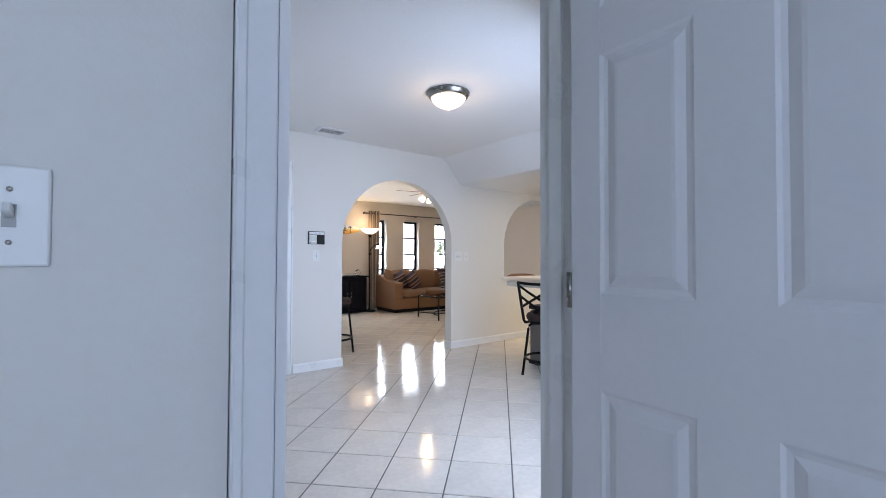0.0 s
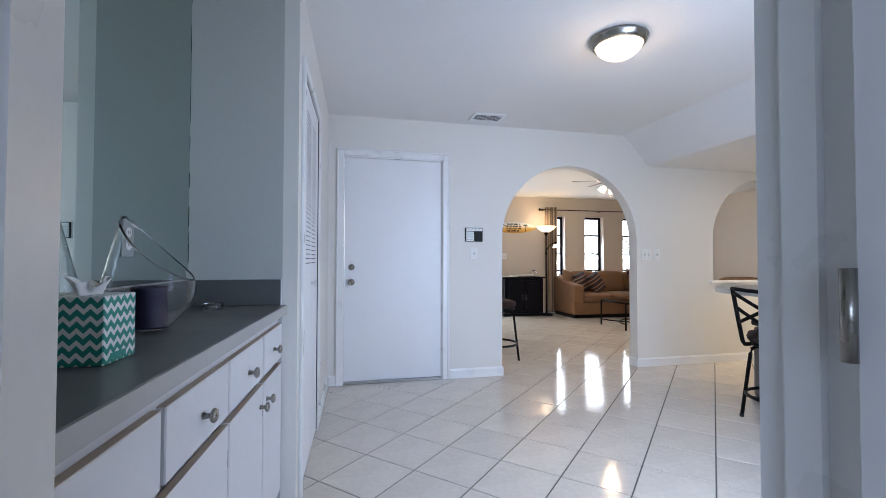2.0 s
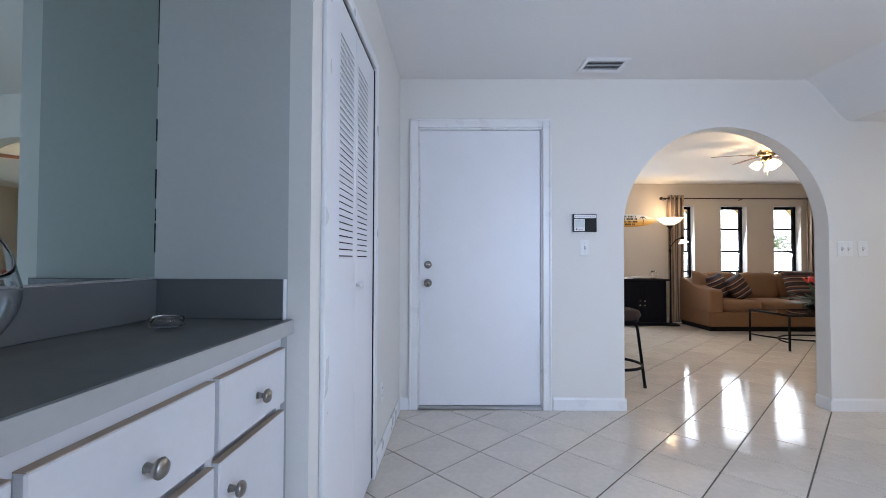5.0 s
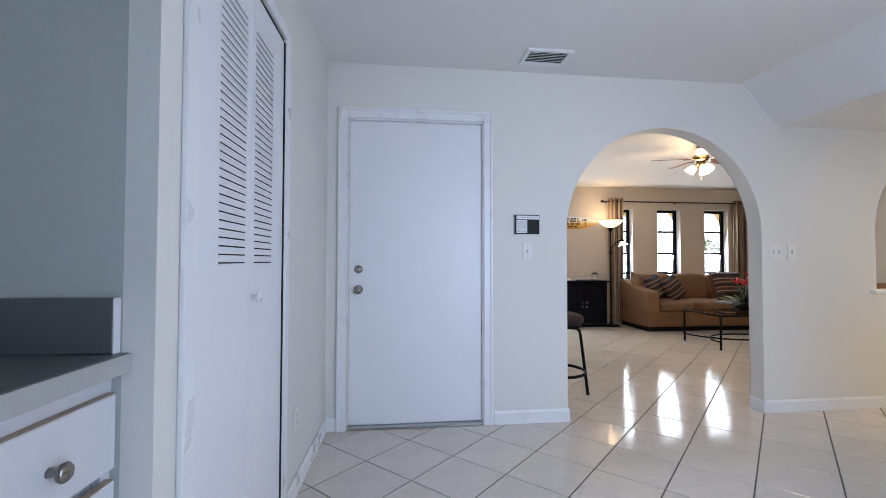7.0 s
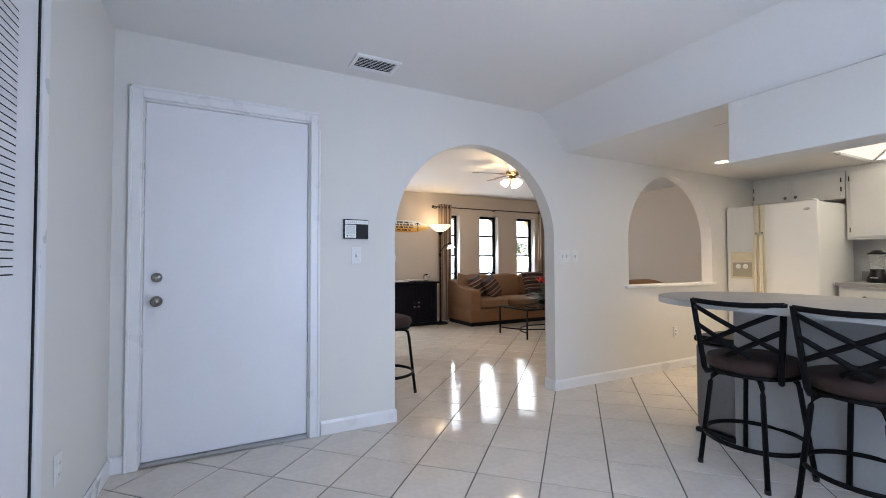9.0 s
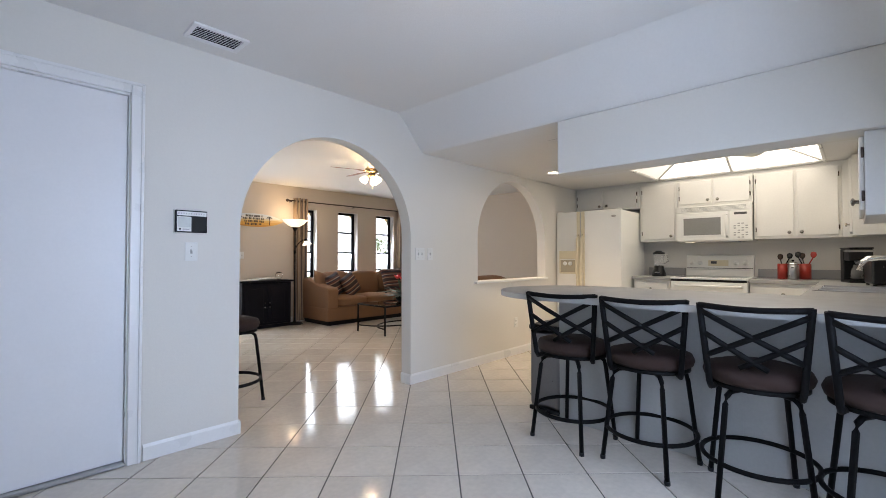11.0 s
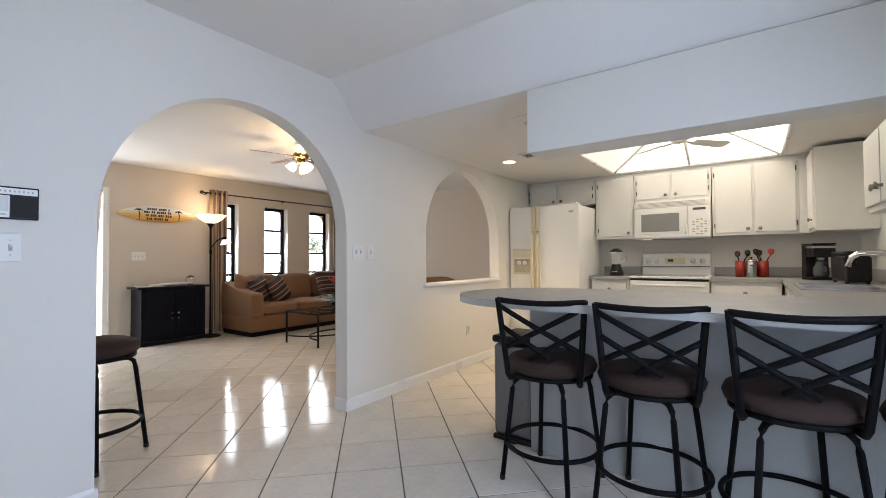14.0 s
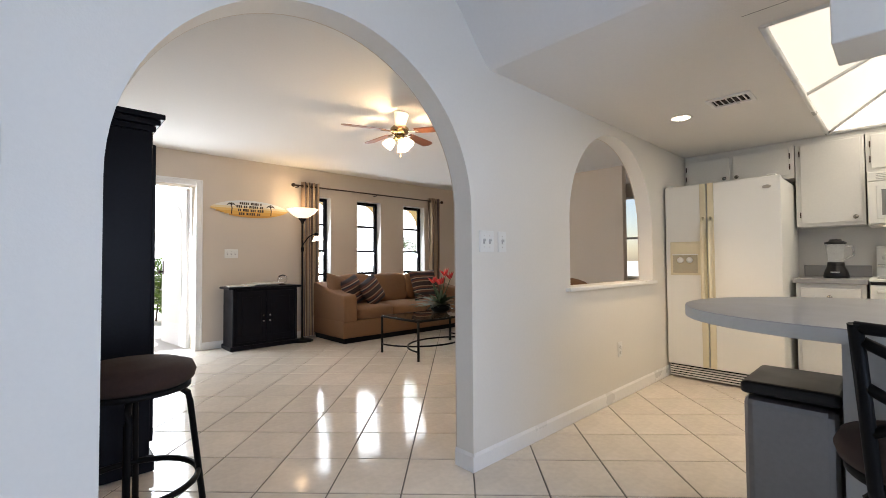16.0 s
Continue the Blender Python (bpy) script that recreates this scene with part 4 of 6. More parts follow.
def microwave():
    x, y0, y1, z0, z1 = 6.755, 2.43, 3.19, 1.335, 1.76
    t = thing("microwave", "white over-the-range microwave with keypad", "microwave")
    part("body", box(x + 0.02, KX - 0.01, y0, y1, z0, z1, 0.004), APPLIANCE, t)
    vent_ = part("vent_grille", box(x + 0.004, x + 0.021, y0 + 0.002, y1 - 0.002, z1 - 0.075, z1 - 0.002, 0.005, 2), APPLIANCE, t)
    for i in range(4):
        part("grille_slot", box(x + 0.0025, x + 0.0045, y0 + 0.05, y1 - 0.05, z1 - 0.062 + i * 0.013, z1 - 0.057 + i * 0.013), PANELGREY, vent_)
    d = part("door", box(x, x + 0.021, y0 + 0.215, y1 - 0.002, z0 + 0.012, z1 - 0.079, 0.006, 2), APPLIANCE, t)
    part("window_rim", box(x - 0.004, x + 0.001, y0 + 0.265, y1 - 0.05, z0 + 0.05, z1 - 0.115, 0.003), WHITEPLASTIC, d)
    part("window", box(x - 0.006, x - 0.003, y0 + 0.295, y1 - 0.08, z0 + 0.078, z1 - 0.145, 0.001), material("microwave_window", (0.25, 0.25, 0.24), 0.25), d, "grey see-through window")
    part("handle", tube([(x, y0 + 0.235, z0 + 0.05), (x - 0.028, y0 + 0.235, z0 + 0.07), (x - 0.028, y0 + 0.235, z1 - 0.14), (x, y0 + 0.235, z1 - 0.12)], 0.010, 8), WHITEPLASTIC, d)
    k = part("control_panel", box(x + 0.001, x + 0.021, y0 + 0.002, y0 + 0.211, z0 + 0.012, z1 - 0.079, 0.004), APPLIANCE, t)
    part("display", box(x - 0.001, x + 0.0015, y0 + 0.045, y0 + 0.165, z1 - 0.125, z1 - 0.10), DARKGLASS, k)
    for i in range(4):
        for j in range(7):
            part("button", box(x - 0.001, x + 0.0015, y0 + 0.036 + i * 0.037, y0 + 0.060 + i * 0.037, z0 + 0.035 + j * 0.026, z0 + 0.048 + j * 0.026, 0.001), PANELGREY if (i + j) % 3 else WHITEPLASTIC, k)
    part("under_light", box(x + 0.06, x + 0.16, y1 - 0.16, y1 - 0.08, z0 - 0.006, z0 - 0.001), glow("hood_lamp", (1.0, 0.8, 0.55), 0.8), t, "small lit lamp lens")
    part("filter", box(x + 0.05, KX - 0.05, y0 + 0.1, y1 - 0.2, z0 - 0.006, z0 - 0.001), STEEL, t)


microwave()


def kitchen_range():
    x, y0, y1 = 6.47, 2.436, 3.184
    t = thing("kitchen_range", "white electric range with back control panel", "range")
    part("body", box(x + 0.025, KX - 0.02, y0, y1, 0.06, CZ - 0.016, 0.003), APPLIANCE, t)
    part("cooktop", box(x + 0.002, KX - 0.09, y0 - 0.003, y1 + 0.003, CZ - 0.015, CZ + 0.008, 0.005, 2), APPLIANCE, t)
    part("glass_top", box(x + 0.05, KX - 0.11, y0 + 0.04, y1 - 0.04, CZ + 0.0085, CZ + 0.0105), DARKGLASS, t)
    d = part("oven_door", box(x, x + 0.024, y0 + 0.004, y1 - 0.004, 0.22, CZ - 0.04, 0.005, 2), APPLIANCE, t)
    part("oven_handle", tube([(x, y0 + 0.05, CZ - 0.085), (x - 0.04, y0 + 0.06, CZ - 0.085), (x - 0.04, y1 - 0.06, CZ - 0.085), (x, y1 - 0.05, CZ - 0.085)], 0.013, 10), WHITEPLASTIC, d)
    part("oven_window", box(x - 0.003, x + 0.001, y0 + 0.15, y1 - 0.15, 0.40, 0.66, 0.002), DARKGLASS, d)
    part("drawer", box(x + 0.002, x + 0.024, y0 + 0.004, y1 - 0.004, 0.07, 0.21, 0.004), APPLIANCE, t)
    bx = KX - 0.10
    g = part("back_guard", prism([(bx, CZ + 0.008), (bx + 0.02, CZ + 0.25), (bx + 0.035, CZ + 0.26), (KX - 0.015, CZ + 0.26), (KX - 0.015, CZ + 0.008)], y1 - y0 - 0.05, "y"), APPLIANCE, t)
    g.location = (0, y0 + 0.025, 0)
    lean = 4.7
    for n, yy in enumerate((0.08, 0.17, 0.55, 0.64)):
        part("knob", moved(lathe([(0.028, 0), (0.027, 0.006), (0.018, 0.012), (0.018, 0.024), (0.0, 0.025)], 20), pose(bx + 0.0125, yy, CZ + 0.165, 0, -90 + lean)), APPLIANCE, g)
    ck = part("clock_panel", moved(box(-0.002, 0.002, -0.11, 0.10, -0.035, 0.035, 0.001), pose(bx + 0.0125, 0.36, CZ + 0.165, 0, lean)), CREAM, g)
    part("display", moved(box(-0.001, 0.001, -0.03, 0.03, -0.015, 0.015), pose(bx + 0.0095, 0.40, CZ + 0.172, 0, lean)), DARKGLASS, ck)
    part("button", moved(box(-0.001, 0.001, -0.03, 0.03, -0.010, 0.010), pose(bx + 0.0095, 0.31, CZ + 0.168, 0, lean)), CREAM, ck)
    part("guard_line", box(bx - 0.006, bx + 0.003, y0 + 0.03, y1 - 0.03, CZ + 0.085, CZ + 0.10, 0.003), APPLIANCE, t)
    # two dark strips paint the shade of the range's gaps
    part("guard_gap", box(bx - 0.002, bx + 0.004, y0 + 0.03, y1 - 0.03, CZ + 0.101, CZ + 0.107), DARKGAP, t)
    part("front_gap", box(x - 0.001, x + 0.020, y0 + 0.004, y1 - 0.004, CZ - 0.039, CZ - 0.016), DARKGAP, t, "dark strip painting the shaded gap above the oven door")


kitchen_range()


# ---- things on the counters ----
def blender_jar():
    t = thing("blender", "blender with a clear jar and black base", "blender", at=pose(6.72, 3.385, CZ + 0.001) @ Matrix.Scale(0.93, 4))
    b = part("base", lathe([(0.085, 0), (0.088, 0.02), (0.078, 0.06), (0.062, 0.10), (0.058, 0.115), (0.0, 0.116)], 28), BLACKPLASTIC, t)
    part("badge", box(-0.084, -0.076, -0.03, 0.03, 0.045, 0.058, 0.002), NICKEL, b)
    j = part("jar", lathe([(0.046, 0.118), (0.05, 0.13), (0.068, 0.29), (0.071, 0.30)], 28, cap=False), THIN, t)
    j.visible_shadow = False
    part("collar", lathe([(0.06, 0.108), (0.056, 0.14), (0.05, 0.142)], 28, cap=False), BLACKPLASTIC, t)
    part("lid", lathe([(0.075, 0.298), (0.076, 0.315), (0.045, 0.325), (0.04, 0.34), (0.0, 0.342)], 28), BLACKPLASTIC, t)
    part("handle", tube([(0.0, -0.066, 0.28), (0.0, -0.11, 0.275), (0.0, -0.115, 0.20), (0.0, -0.06, 0.165)], 0.010, 8), THIN, j)


blender_jar()


def canister(name, label, category, y, x, r, ht, mat, utensils):
    t = thing(name, label, category, at=pose(x, y, CZ + 0.001))
    part("cup", lathe([(r, 0), (r, ht), (r * 0.94, ht), (r * 0.94, ht - 0.03), (0.0, ht - 0.031)], 28), mat, t)
    rng = random.Random(int(y * 100))
    for i in range(utensils):
        a = 2 * math.pi * i / max(utensils, 1) + rng.uniform(0, 1)
        tilt = Vector((0.03 * math.cos(a), 0.05 * math.sin(a), 0))
        base = Vector((0.02 * math.cos(a), 0.02 * math.sin(a), ht - 0.03))
        tip = base + tilt * 1.2 + Vector((0, 0, 0.095 + rng.uniform(-0.015, 0.02)))
        u = part("utensil", tube([base, tip], 0.006, 8), (BRONZE, BLACKPLASTIC, REDPLASTIC)[i % 3], t)
        head = lathe([(0.0, -0.035), (0.018, -0.025), (0.026, 0.0), (0.022, 0.025), (0.0, 0.035)], 16)
        part("utensil_head", moved(head, Matrix.Translation(tip + Vector((0, 0, 0.02))) @ pose(0, 0, 0, 0, 15) @ Matrix.Diagonal((0.3, 1, 1, 1))), (BRONZE, BLACKPLASTIC, REDPLASTIC)[i % 3], u)
    return t


REDPLASTIC = material("red_enamel", (0.36, 0.03, 0.018), 0.35, grain=0.05)
canister("utensil_crock", "red utensil canister with a dark spoon on the counter", "canister", 2.185, 6.92, 0.046, 0.165, REDPLASTIC, 2)
canister("utensil_crock", "red utensil canister with spatulas on the counter", "canister", 1.995, 6.92, 0.050, 0.165, REDPLASTIC, 3)
t = thing("steel_canister", "brushed steel canister with a domed lid between red crocks", "canister", at=pose(6.84, 2.09, CZ + 0.001))
part("can", lathe([(0.044, 0), (0.046, 0.004), (0.046, 0.150), (0.043, 0.153), (0.0, 0.1535)], 32), STEEL, t)
part("lid", lathe([(0.047, 0.1538), (0.047, 0.166), (0.036, 0.178), (0.014, 0.186), (0.0, 0.187)], 32), CHROME, t, "polished lid")
part("lid_knob", lathe([(0.006, 0.187), (0.006, 0.194), (0.013, 0.199), (0.011, 0.207), (0.0, 0.209)], 16), BLACKPLASTIC, t)
part("can_label", box(-0.0475, -0.0455, -0.012, 0.012, 0.118, 0.128), BLACKPLASTIC, t)


def coffee_maker():
    t = thing("coffee_maker", "black drip coffee maker with steel top", "coffee maker", at=pose(6.47, 1.60, CZ + 0.001, 0, 0, 20) @ Matrix.Scale(0.86, 4))
    part("base", box(-0.10, 0.12, -0.10, 0.10, 0, 0.03, 0.008, 2), BLACKPLASTIC, t)
    part("tower", box(0.03, 0.12, -0.10, 0.10, 0.03, 0.36, 0.01, 2), BLACKPLASTIC, t)
    part("filter_head", box(-0.10, 0.03, -0.10, 0.10, 0.235, 0.36, 0.012, 2), BLACKPLASTIC, t, "black filter head")
    part("steel_band", box(-0.1035, 0.03, -0.103, 0.103, 0.325, 0.350, 0.004), STEEL, t, "brushed steel band")
    part("spout_cone", lathe([(0.022, 0.196), (0.040, 0.234), (0.0, 0.2345)], 20, cx=-0.035), STEEL, t)
    c = part("carafe", lathe([(0.05, 0.032), (0.066, 0.05), (0.066, 0.12), (0.045, 0.17), (0.05, 0.19), (0.0, 0.191)], 24, cx=-0.035), DARKGLASS, t)
    part("carafe_handle", tube([(-0.10, 0, 0.16), (-0.15, 0, 0.15), (-0.15, 0, 0.08), (-0.10, 0, 0.07)], 0.010, 8), BLACKPLASTIC, c)
    part("lid", box(-0.105, 0.125, -0.103, 0.103, 0.361, 0.375, 0.005), BLACKPLASTIC, t)


coffee_maker()


def toaster():
    t = thing("toaster", "black two-slot toaster standing beside the coffee maker", "toaster", at=pose(5.98, 1.46, CZ + 0.001, 0, 0, 8))
    part("body", box(-0.16, 0.16, -0.08, 0.08, 0.012, 0.21, 0.02, 3), BLACKPLASTIC, t)
    part("rounded_top", box(-0.158, 0.158, -0.078, 0.078, 0.2105, 0.245, 0.014, 3), BLACKPLASTIC, t)
    for y in (-0.035, 0.035):
        part("slot", box(-0.12, 0.12, y - 0.012, y + 0.012, 0.2445, 0.2465), DARKGAP, t)
    part("lever", box(-0.19, -0.165, -0.018, 0.018, 0.15, 0.165, 0.004), BLACKPLASTIC, t)
    for x in (-0.13, 0.13):
        for y in (-0.06, 0.06):
            part("foot", lathe([(0.012, 0), (0.012, 0.014)], 10, x, y), BLACKPLASTIC, t)


toaster()

# window over the sink
t = thing("window_sink", "dark-framed window above the kitchen sink", "window", kind="structure")
wx0, wx1 = 3.28 + 2.26, 3.28 + 2.58
for a in ((wx0, wx0 + 0.04, 1.0, 1.42), (wx1 - 0.04, wx1, 1.0, 1.42), (wx0 + 0.04, wx1 - 0.04, 1.0, 1.04), (wx0 + 0.04, wx1 - 0.04, 1.38, 1.42), ((wx0 + wx1) / 2 - 0.02, (wx0 + wx1) / 2 + 0.02, 1.04, 1.38)):
    part("window_frame", box(a[0], a[1], RY - 0.075, RY - 0.03, a[2], a[3], 0.003), BLACKWOOD, t)
p = part("pane", box(wx0 + 0.04, wx1 - 0.04, RY - 0.055, RY - 0.051, 1.04, 1.38), GLASS, t)
p.visible_shadow = False


# ---- luminous ceiling ----
def light_box():
    t = thing("luminous_ceiling", "recessed kitchen light box with sloped glowing panels", "ceiling light")
    x0, x1, y0, y1 = LBX[0], LBX[1], LBY[0], LBY[1]
    rise = 0.30
    ix0, ix1, iy0, iy1 = x0 + 0.62, x1 - 0.62, y0 + 0.62, y1 - 0.62
    lit = glow("lit_acrylic", (1.0, 0.92, 0.78), 2.2)
    z0, z1 = KH + 0.012, KH + rise
    rim = [(x0, y0), (x1, y0), (x1, y1), (x0, y1)]
    top = [(ix0, iy0), (ix1, iy0), (ix1, iy1), (ix0, iy1)]
    xm, ym = (x0 + x1) / 2, (y0 + y1) / 2

    def sheet(pts):
        bm = bmesh.new()
        lo = [bm.verts.new(p) for p in pts]
        hi = [bm.verts.new((p[0], p[1], p[2] + 0.004)) for p in pts]
        bm.faces.new(lo)
        bm.faces.new(list(reversed(hi)))
        for i in range(len(pts)):
            bm.faces.new((lo[i], hi[i], hi[(i + 1) % len(pts)], lo[(i + 1) % len(pts)]))
        return bm
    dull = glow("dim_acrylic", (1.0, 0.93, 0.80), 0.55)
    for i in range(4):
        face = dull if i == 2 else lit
        a, b, c, d = rim[i], rim[(i + 1) % 4], top[(i + 1) % 4], top[i]
        m0 = ((a[0] + b[0]) / 2, (a[1] + b[1]) / 2)
        m1 = ((c[0] + d[0]) / 2, (c[1] + d[1]) / 2)
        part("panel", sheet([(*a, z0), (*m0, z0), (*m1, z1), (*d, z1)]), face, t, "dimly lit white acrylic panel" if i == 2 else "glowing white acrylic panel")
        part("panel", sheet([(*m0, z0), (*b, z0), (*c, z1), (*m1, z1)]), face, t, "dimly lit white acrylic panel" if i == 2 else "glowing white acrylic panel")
        part("hip_rib", tube([(*a, z0), (*d, z1)], 0.017, 6), TRIM, t)
        part("middle_rib", tube([(*m0, z0), (*m1, z1)], 0.017, 6), TRIM, t)
        part("edge_rib", tube([(*a, z0 - 0.004), (*b, z0 - 0.004)], 0.018, 6), TRIM, t)
        part("top_rib", tube([(*d, z1), (*c, z1)], 0.015, 6), TRIM, t)
    part("top_panel", sheet([(ix0, iy0, z1), (ix1, iy0, z1), (ix1, iy1, z1), (ix0, iy1, z1)]), lit, t, "glowing white acrylic panel")


light_box()


def kitchen_fan():
    t = thing("ceiling_fan", "white ceiling fan hanging inside the kitchen light box", "ceiling fan", at=pose(5.58, 2.57, KH + 0.297))
    part("canopy", lathe([(0.02, -0.06), (0.045, -0.05), (0.062, -0.02), (0.064, -0.0005)], 24), APPLIANCE, t)
    part("rod", tube([(0, 0, -0.055), (0, 0, -0.17)], 0.012, 10), APPLIANCE, t)
    part("motor", lathe([(0.0, -0.318), (0.04, -0.315), (0.055, -0.305), (0.075, -0.285), (0.08, -0.25), (0.07, -0.21), (0.04, -0.18), (0.0, -0.165)], 32), APPLIANCE, t, "white motor housing")
    for i in range(4):
        m = pose(0, 0, -0.300, 0, 0, -38 + 90 * i)
        ir = part("blade_iron", moved(box(0.07, 0.19, -0.018, 0.018, -0.004, 0.004, 0.002), m), APPLIANCE, t)
        pts = [(0.15, 0.045), (0.48, 0.062), (0.515, 0.052), (0.53, 0.028), (0.53, -0.028), (0.515, -0.052), (0.48, -0.062), (0.15, -0.045)]
        part("blade", moved(prism(pts, 0.006, "z"), m @ pose(0, 0, 0.004, -12)), APPLIANCE, ir, "white painted blade")
    ch = part("pull_chain", tube([(0.03, 0.0, -0.31), (0.03, 0.0, -0.47)], 0.0015, 6), CHROME, t)
    part("chain_bob", moved(lathe([(0.0, -0.015), (0.007, -0.005), (0.0, 0.015)], 10), pose(0.03, 0, -0.48)), APPLIANCE, ch)


kitchen_fan()
solid("trim_ceiling_seam", box(4.160, 4.163, 3.05, 3.46, KH - 0.0015, KH + 0.001), LAMINATE, "thin crack line across the kitchen ceiling", "trim", kind="structure")


def downlight(x, y):
    t = thing("downlight", "small recessed round downlight, lit", "downlight", at=pose(x, y, KH))
    part("rim", lathe([(0.058, -0.001), (0.075, -0.004), (0.076, -0.001)], 32, cap=False), TRIM, t)
    part("lens", lathe([(0.0, -0.0045), (0.04, -0.0042), (0.058, -0.002)], 32, cap=False), glow("lit_lens", (1.0, 0.85, 0.62), 10), t, "glowing lens")


downlight(5.42, 4.11)
lamp("downlight_beam", "SPOT", pose(5.42, 4.11, KH - 0.012), 60, (1.0, 0.74, 0.46), spot_size=radians(95), spot_blend=0.8, shadow_soft_size=0.04)


# ---- bar ----
def bar():
    t = thing("bar_counter", "grey panelled breakfast bar base", "breakfast bar")
    part("front_panel", box(3.765, 3.785, RY + 0.004, 3.145, 0.001, CZ - 0.037), PANELGREY, t, "grey laminate panel")
    part("end_panel", box(3.785, 4.30, 3.125, 3.145, 0.001, CZ - 0.037), PANELGREY, t)
    part("back_panel", box(4.28, 4.30, RY + 0.62, 3.125, 0.001, CZ - 0.037), CABPAINT, t)
    part("access_panel", box(3.7615, 3.7648, 1.70, 2.06, 0.16, 0.60, 0.001), PANELGREY, t, "flush grey access panel")
    top = thing("bar_countertop", "grey laminate bar top with a rounded end", "countertop")
    pts = [(3.31, RY + 0.022), (4.37, RY + 0.022)]
    c, r = (3.84, 3.05), 0.53
    n = 40
    for i in range(n + 1):
        a = math.pi * i / n
        pts.append((c[0] + r * math.cos(a), c[1] + r * math.sin(a)))
    part("top", moved(prism(pts, 0.036, "z"), pose(0, 0, CZ - 0.036)), LAMINATE, top)
    edge = [(3.309, RY + 0.022)] + [(c[0] - (r + 0.001) * math.cos(math.pi * i / n), c[1] + (r + 0.001) * math.sin(math.pi * i / n)) for i in range(n + 1)] + [(4.371, RY + 0.7)]
    bm = bmesh.new()
    lo = [bm.verts.new((x, y, CZ - 0.036)) for x, y in edge]
    hi = [bm.verts.new((x, y, CZ - 0.003)) for x, y in edge]
    for i in range(len(edge) - 1):
        bm.faces.new((lo[i], lo[i + 1], hi[i + 1], hi[i])).smooth = True
    part("edge_band", bm, PANELGREY, top, "grey laminate edge band")


bar()


def trash_bin():
    t = thing("trash_bin", "slim steel trash bin with a black lid", "trash bin", at=pose(3.80, 3.155, 0))
    part("body", box(0, 0.33, 0, 0.26, 0.03, 0.595, 0.03, 3), material("dark_steel", (0.22, 0.22, 0.23), 0.32, metal=1.0), t)
    part("base", box(-0.004, 0.334, -0.003, 0.263, 0.001, 0.032, 0.008, 2), BLACKPLASTIC, t)
    part("lid", box(-0.006, 0.336, -0.005, 0.266, 0.60, 0.645, 0.016, 3), BLACKPLASTIC, t, "black plastic lid")
    part("pedal", box(-0.035, -0.004, 0.09, 0.17, 0.010, 0.022, 0.004), BLACKPLASTIC, t)


trash_bin()


def bar_stool(m, label, group, swivel=0.0):
    """Counter stool; local +x is the way it faces, so the back stands on the -x side."""
    t = thing("bar_stool", label, "bar stool", group, at=m)
    part("seat", lathe([(0.10, 0.545), (0.19, 0.550), (0.216, 0.565), (0.224, 0.590), (0.212, 0.618), (0.16, 0.634), (0.0, 0.640)], 40), BROWNSUEDE, t, "round brown suede cushion")
    part("seat_ring", lathe([(0.19, 0.532), (0.205, 0.534), (0.205, 0.552), (0.19, 0.552)], 40, cap=False), BLACKMETAL, t)
    part("swivel_plate", box(-0.09, 0.09, -0.09, 0.09, 0.522, 0.544, 0.004), BLACKMETAL, t)
    for sx in (-1, 1):
        for sy in (-1, 1):
            lg = part("leg", tube([(sx * 0.06, sy * 0.06, 0.518), (sx * 0.118, sy * 0.118, 0.514), (sx * 0.136, sy * 0.136, 0.495), (sx * 0.142, sy * 0.142, 0.46), (sx * 0.182, sy * 0.182, 0.008)], 0.0125, 10), BLACKMETAL, t)
            part("foot_cap", moved(lathe([(0.015, 0), (0.015, 0.02)], 10), pose(sx * 0.182, sy * 0.182, 0.0005)), BLACKPLASTIC, lg)
    part("foot_ring", tube([(0.232 * math.cos(2 * math.pi * k / 40), 0.232 * math.sin(2 * math.pi * k / 40), 0.185) for k in range(40)], 0.0115, 10, closed=True), BLACKMETAL, t)

    turn = pose(0, 0, 0, 0, 0, swivel)

    def at(yy, z):
        """A point of the back: it leans away and bows a little."""
        f = (z - 0.54) / 0.38
        return turn @ Vector((-0.185 - 0.055 * f - 0.03 * (1 - (yy / 0.21) ** 2) * f, yy, z))
    for s in (-1, 1):
        part("back_post", tube([turn @ Vector((-0.13, s * 0.155, 0.535)), turn @ Vector((-0.172, s * 0.168, 0.536)), at(s * 0.172, 0.56), at(s * 0.185, 0.72), at(s * 0.203, 0.934)], 0.0142, 10), BLACKMETAL, t)
    part("top_rail", tube([at(-0.205 + 0.41 * i / 10, 0.926 - 0.010 * math.sin(math.pi * i / 10)) for i in range(11)], 0.0138, 10), BLACKMETAL, t)
    for s in (-1, 1):
        part("cross_bar", tube([at(s * (-0.192 + 0.370 * i / 8), 0.895 - 0.205 * i / 8) for i in range(9)], 0.0128, 8), BLACKMETAL, t)
        part("cross_bar", tube([at(s * (-0.188 + 0.24 * i / 6), 0.795 - 0.150 * i / 6) for i in range(7)], 0.0128, 8), BLACKMETAL, t)
    return t


STOOL = "black metal bar stool with a brown suede seat at the bar"
for sx, sy, legs, back in ((3.541, 2.927, -8, 10), (3.54, 2.461, -10, 10), (3.527, 1.966, 16, 5), (3.483, 1.506, 10, 4)):
    bar_stool(pose(sx, sy, 0.0, 0, 0, legs), STOOL, "stools along the bar", back - legs)
bar_stool(pose(2.235, 5.13, 0, 0, 0, 34) @ Matrix.Diagonal((1, 1, 1.07, 1)), "black metal bar stool standing alone in the living room", "", -40)

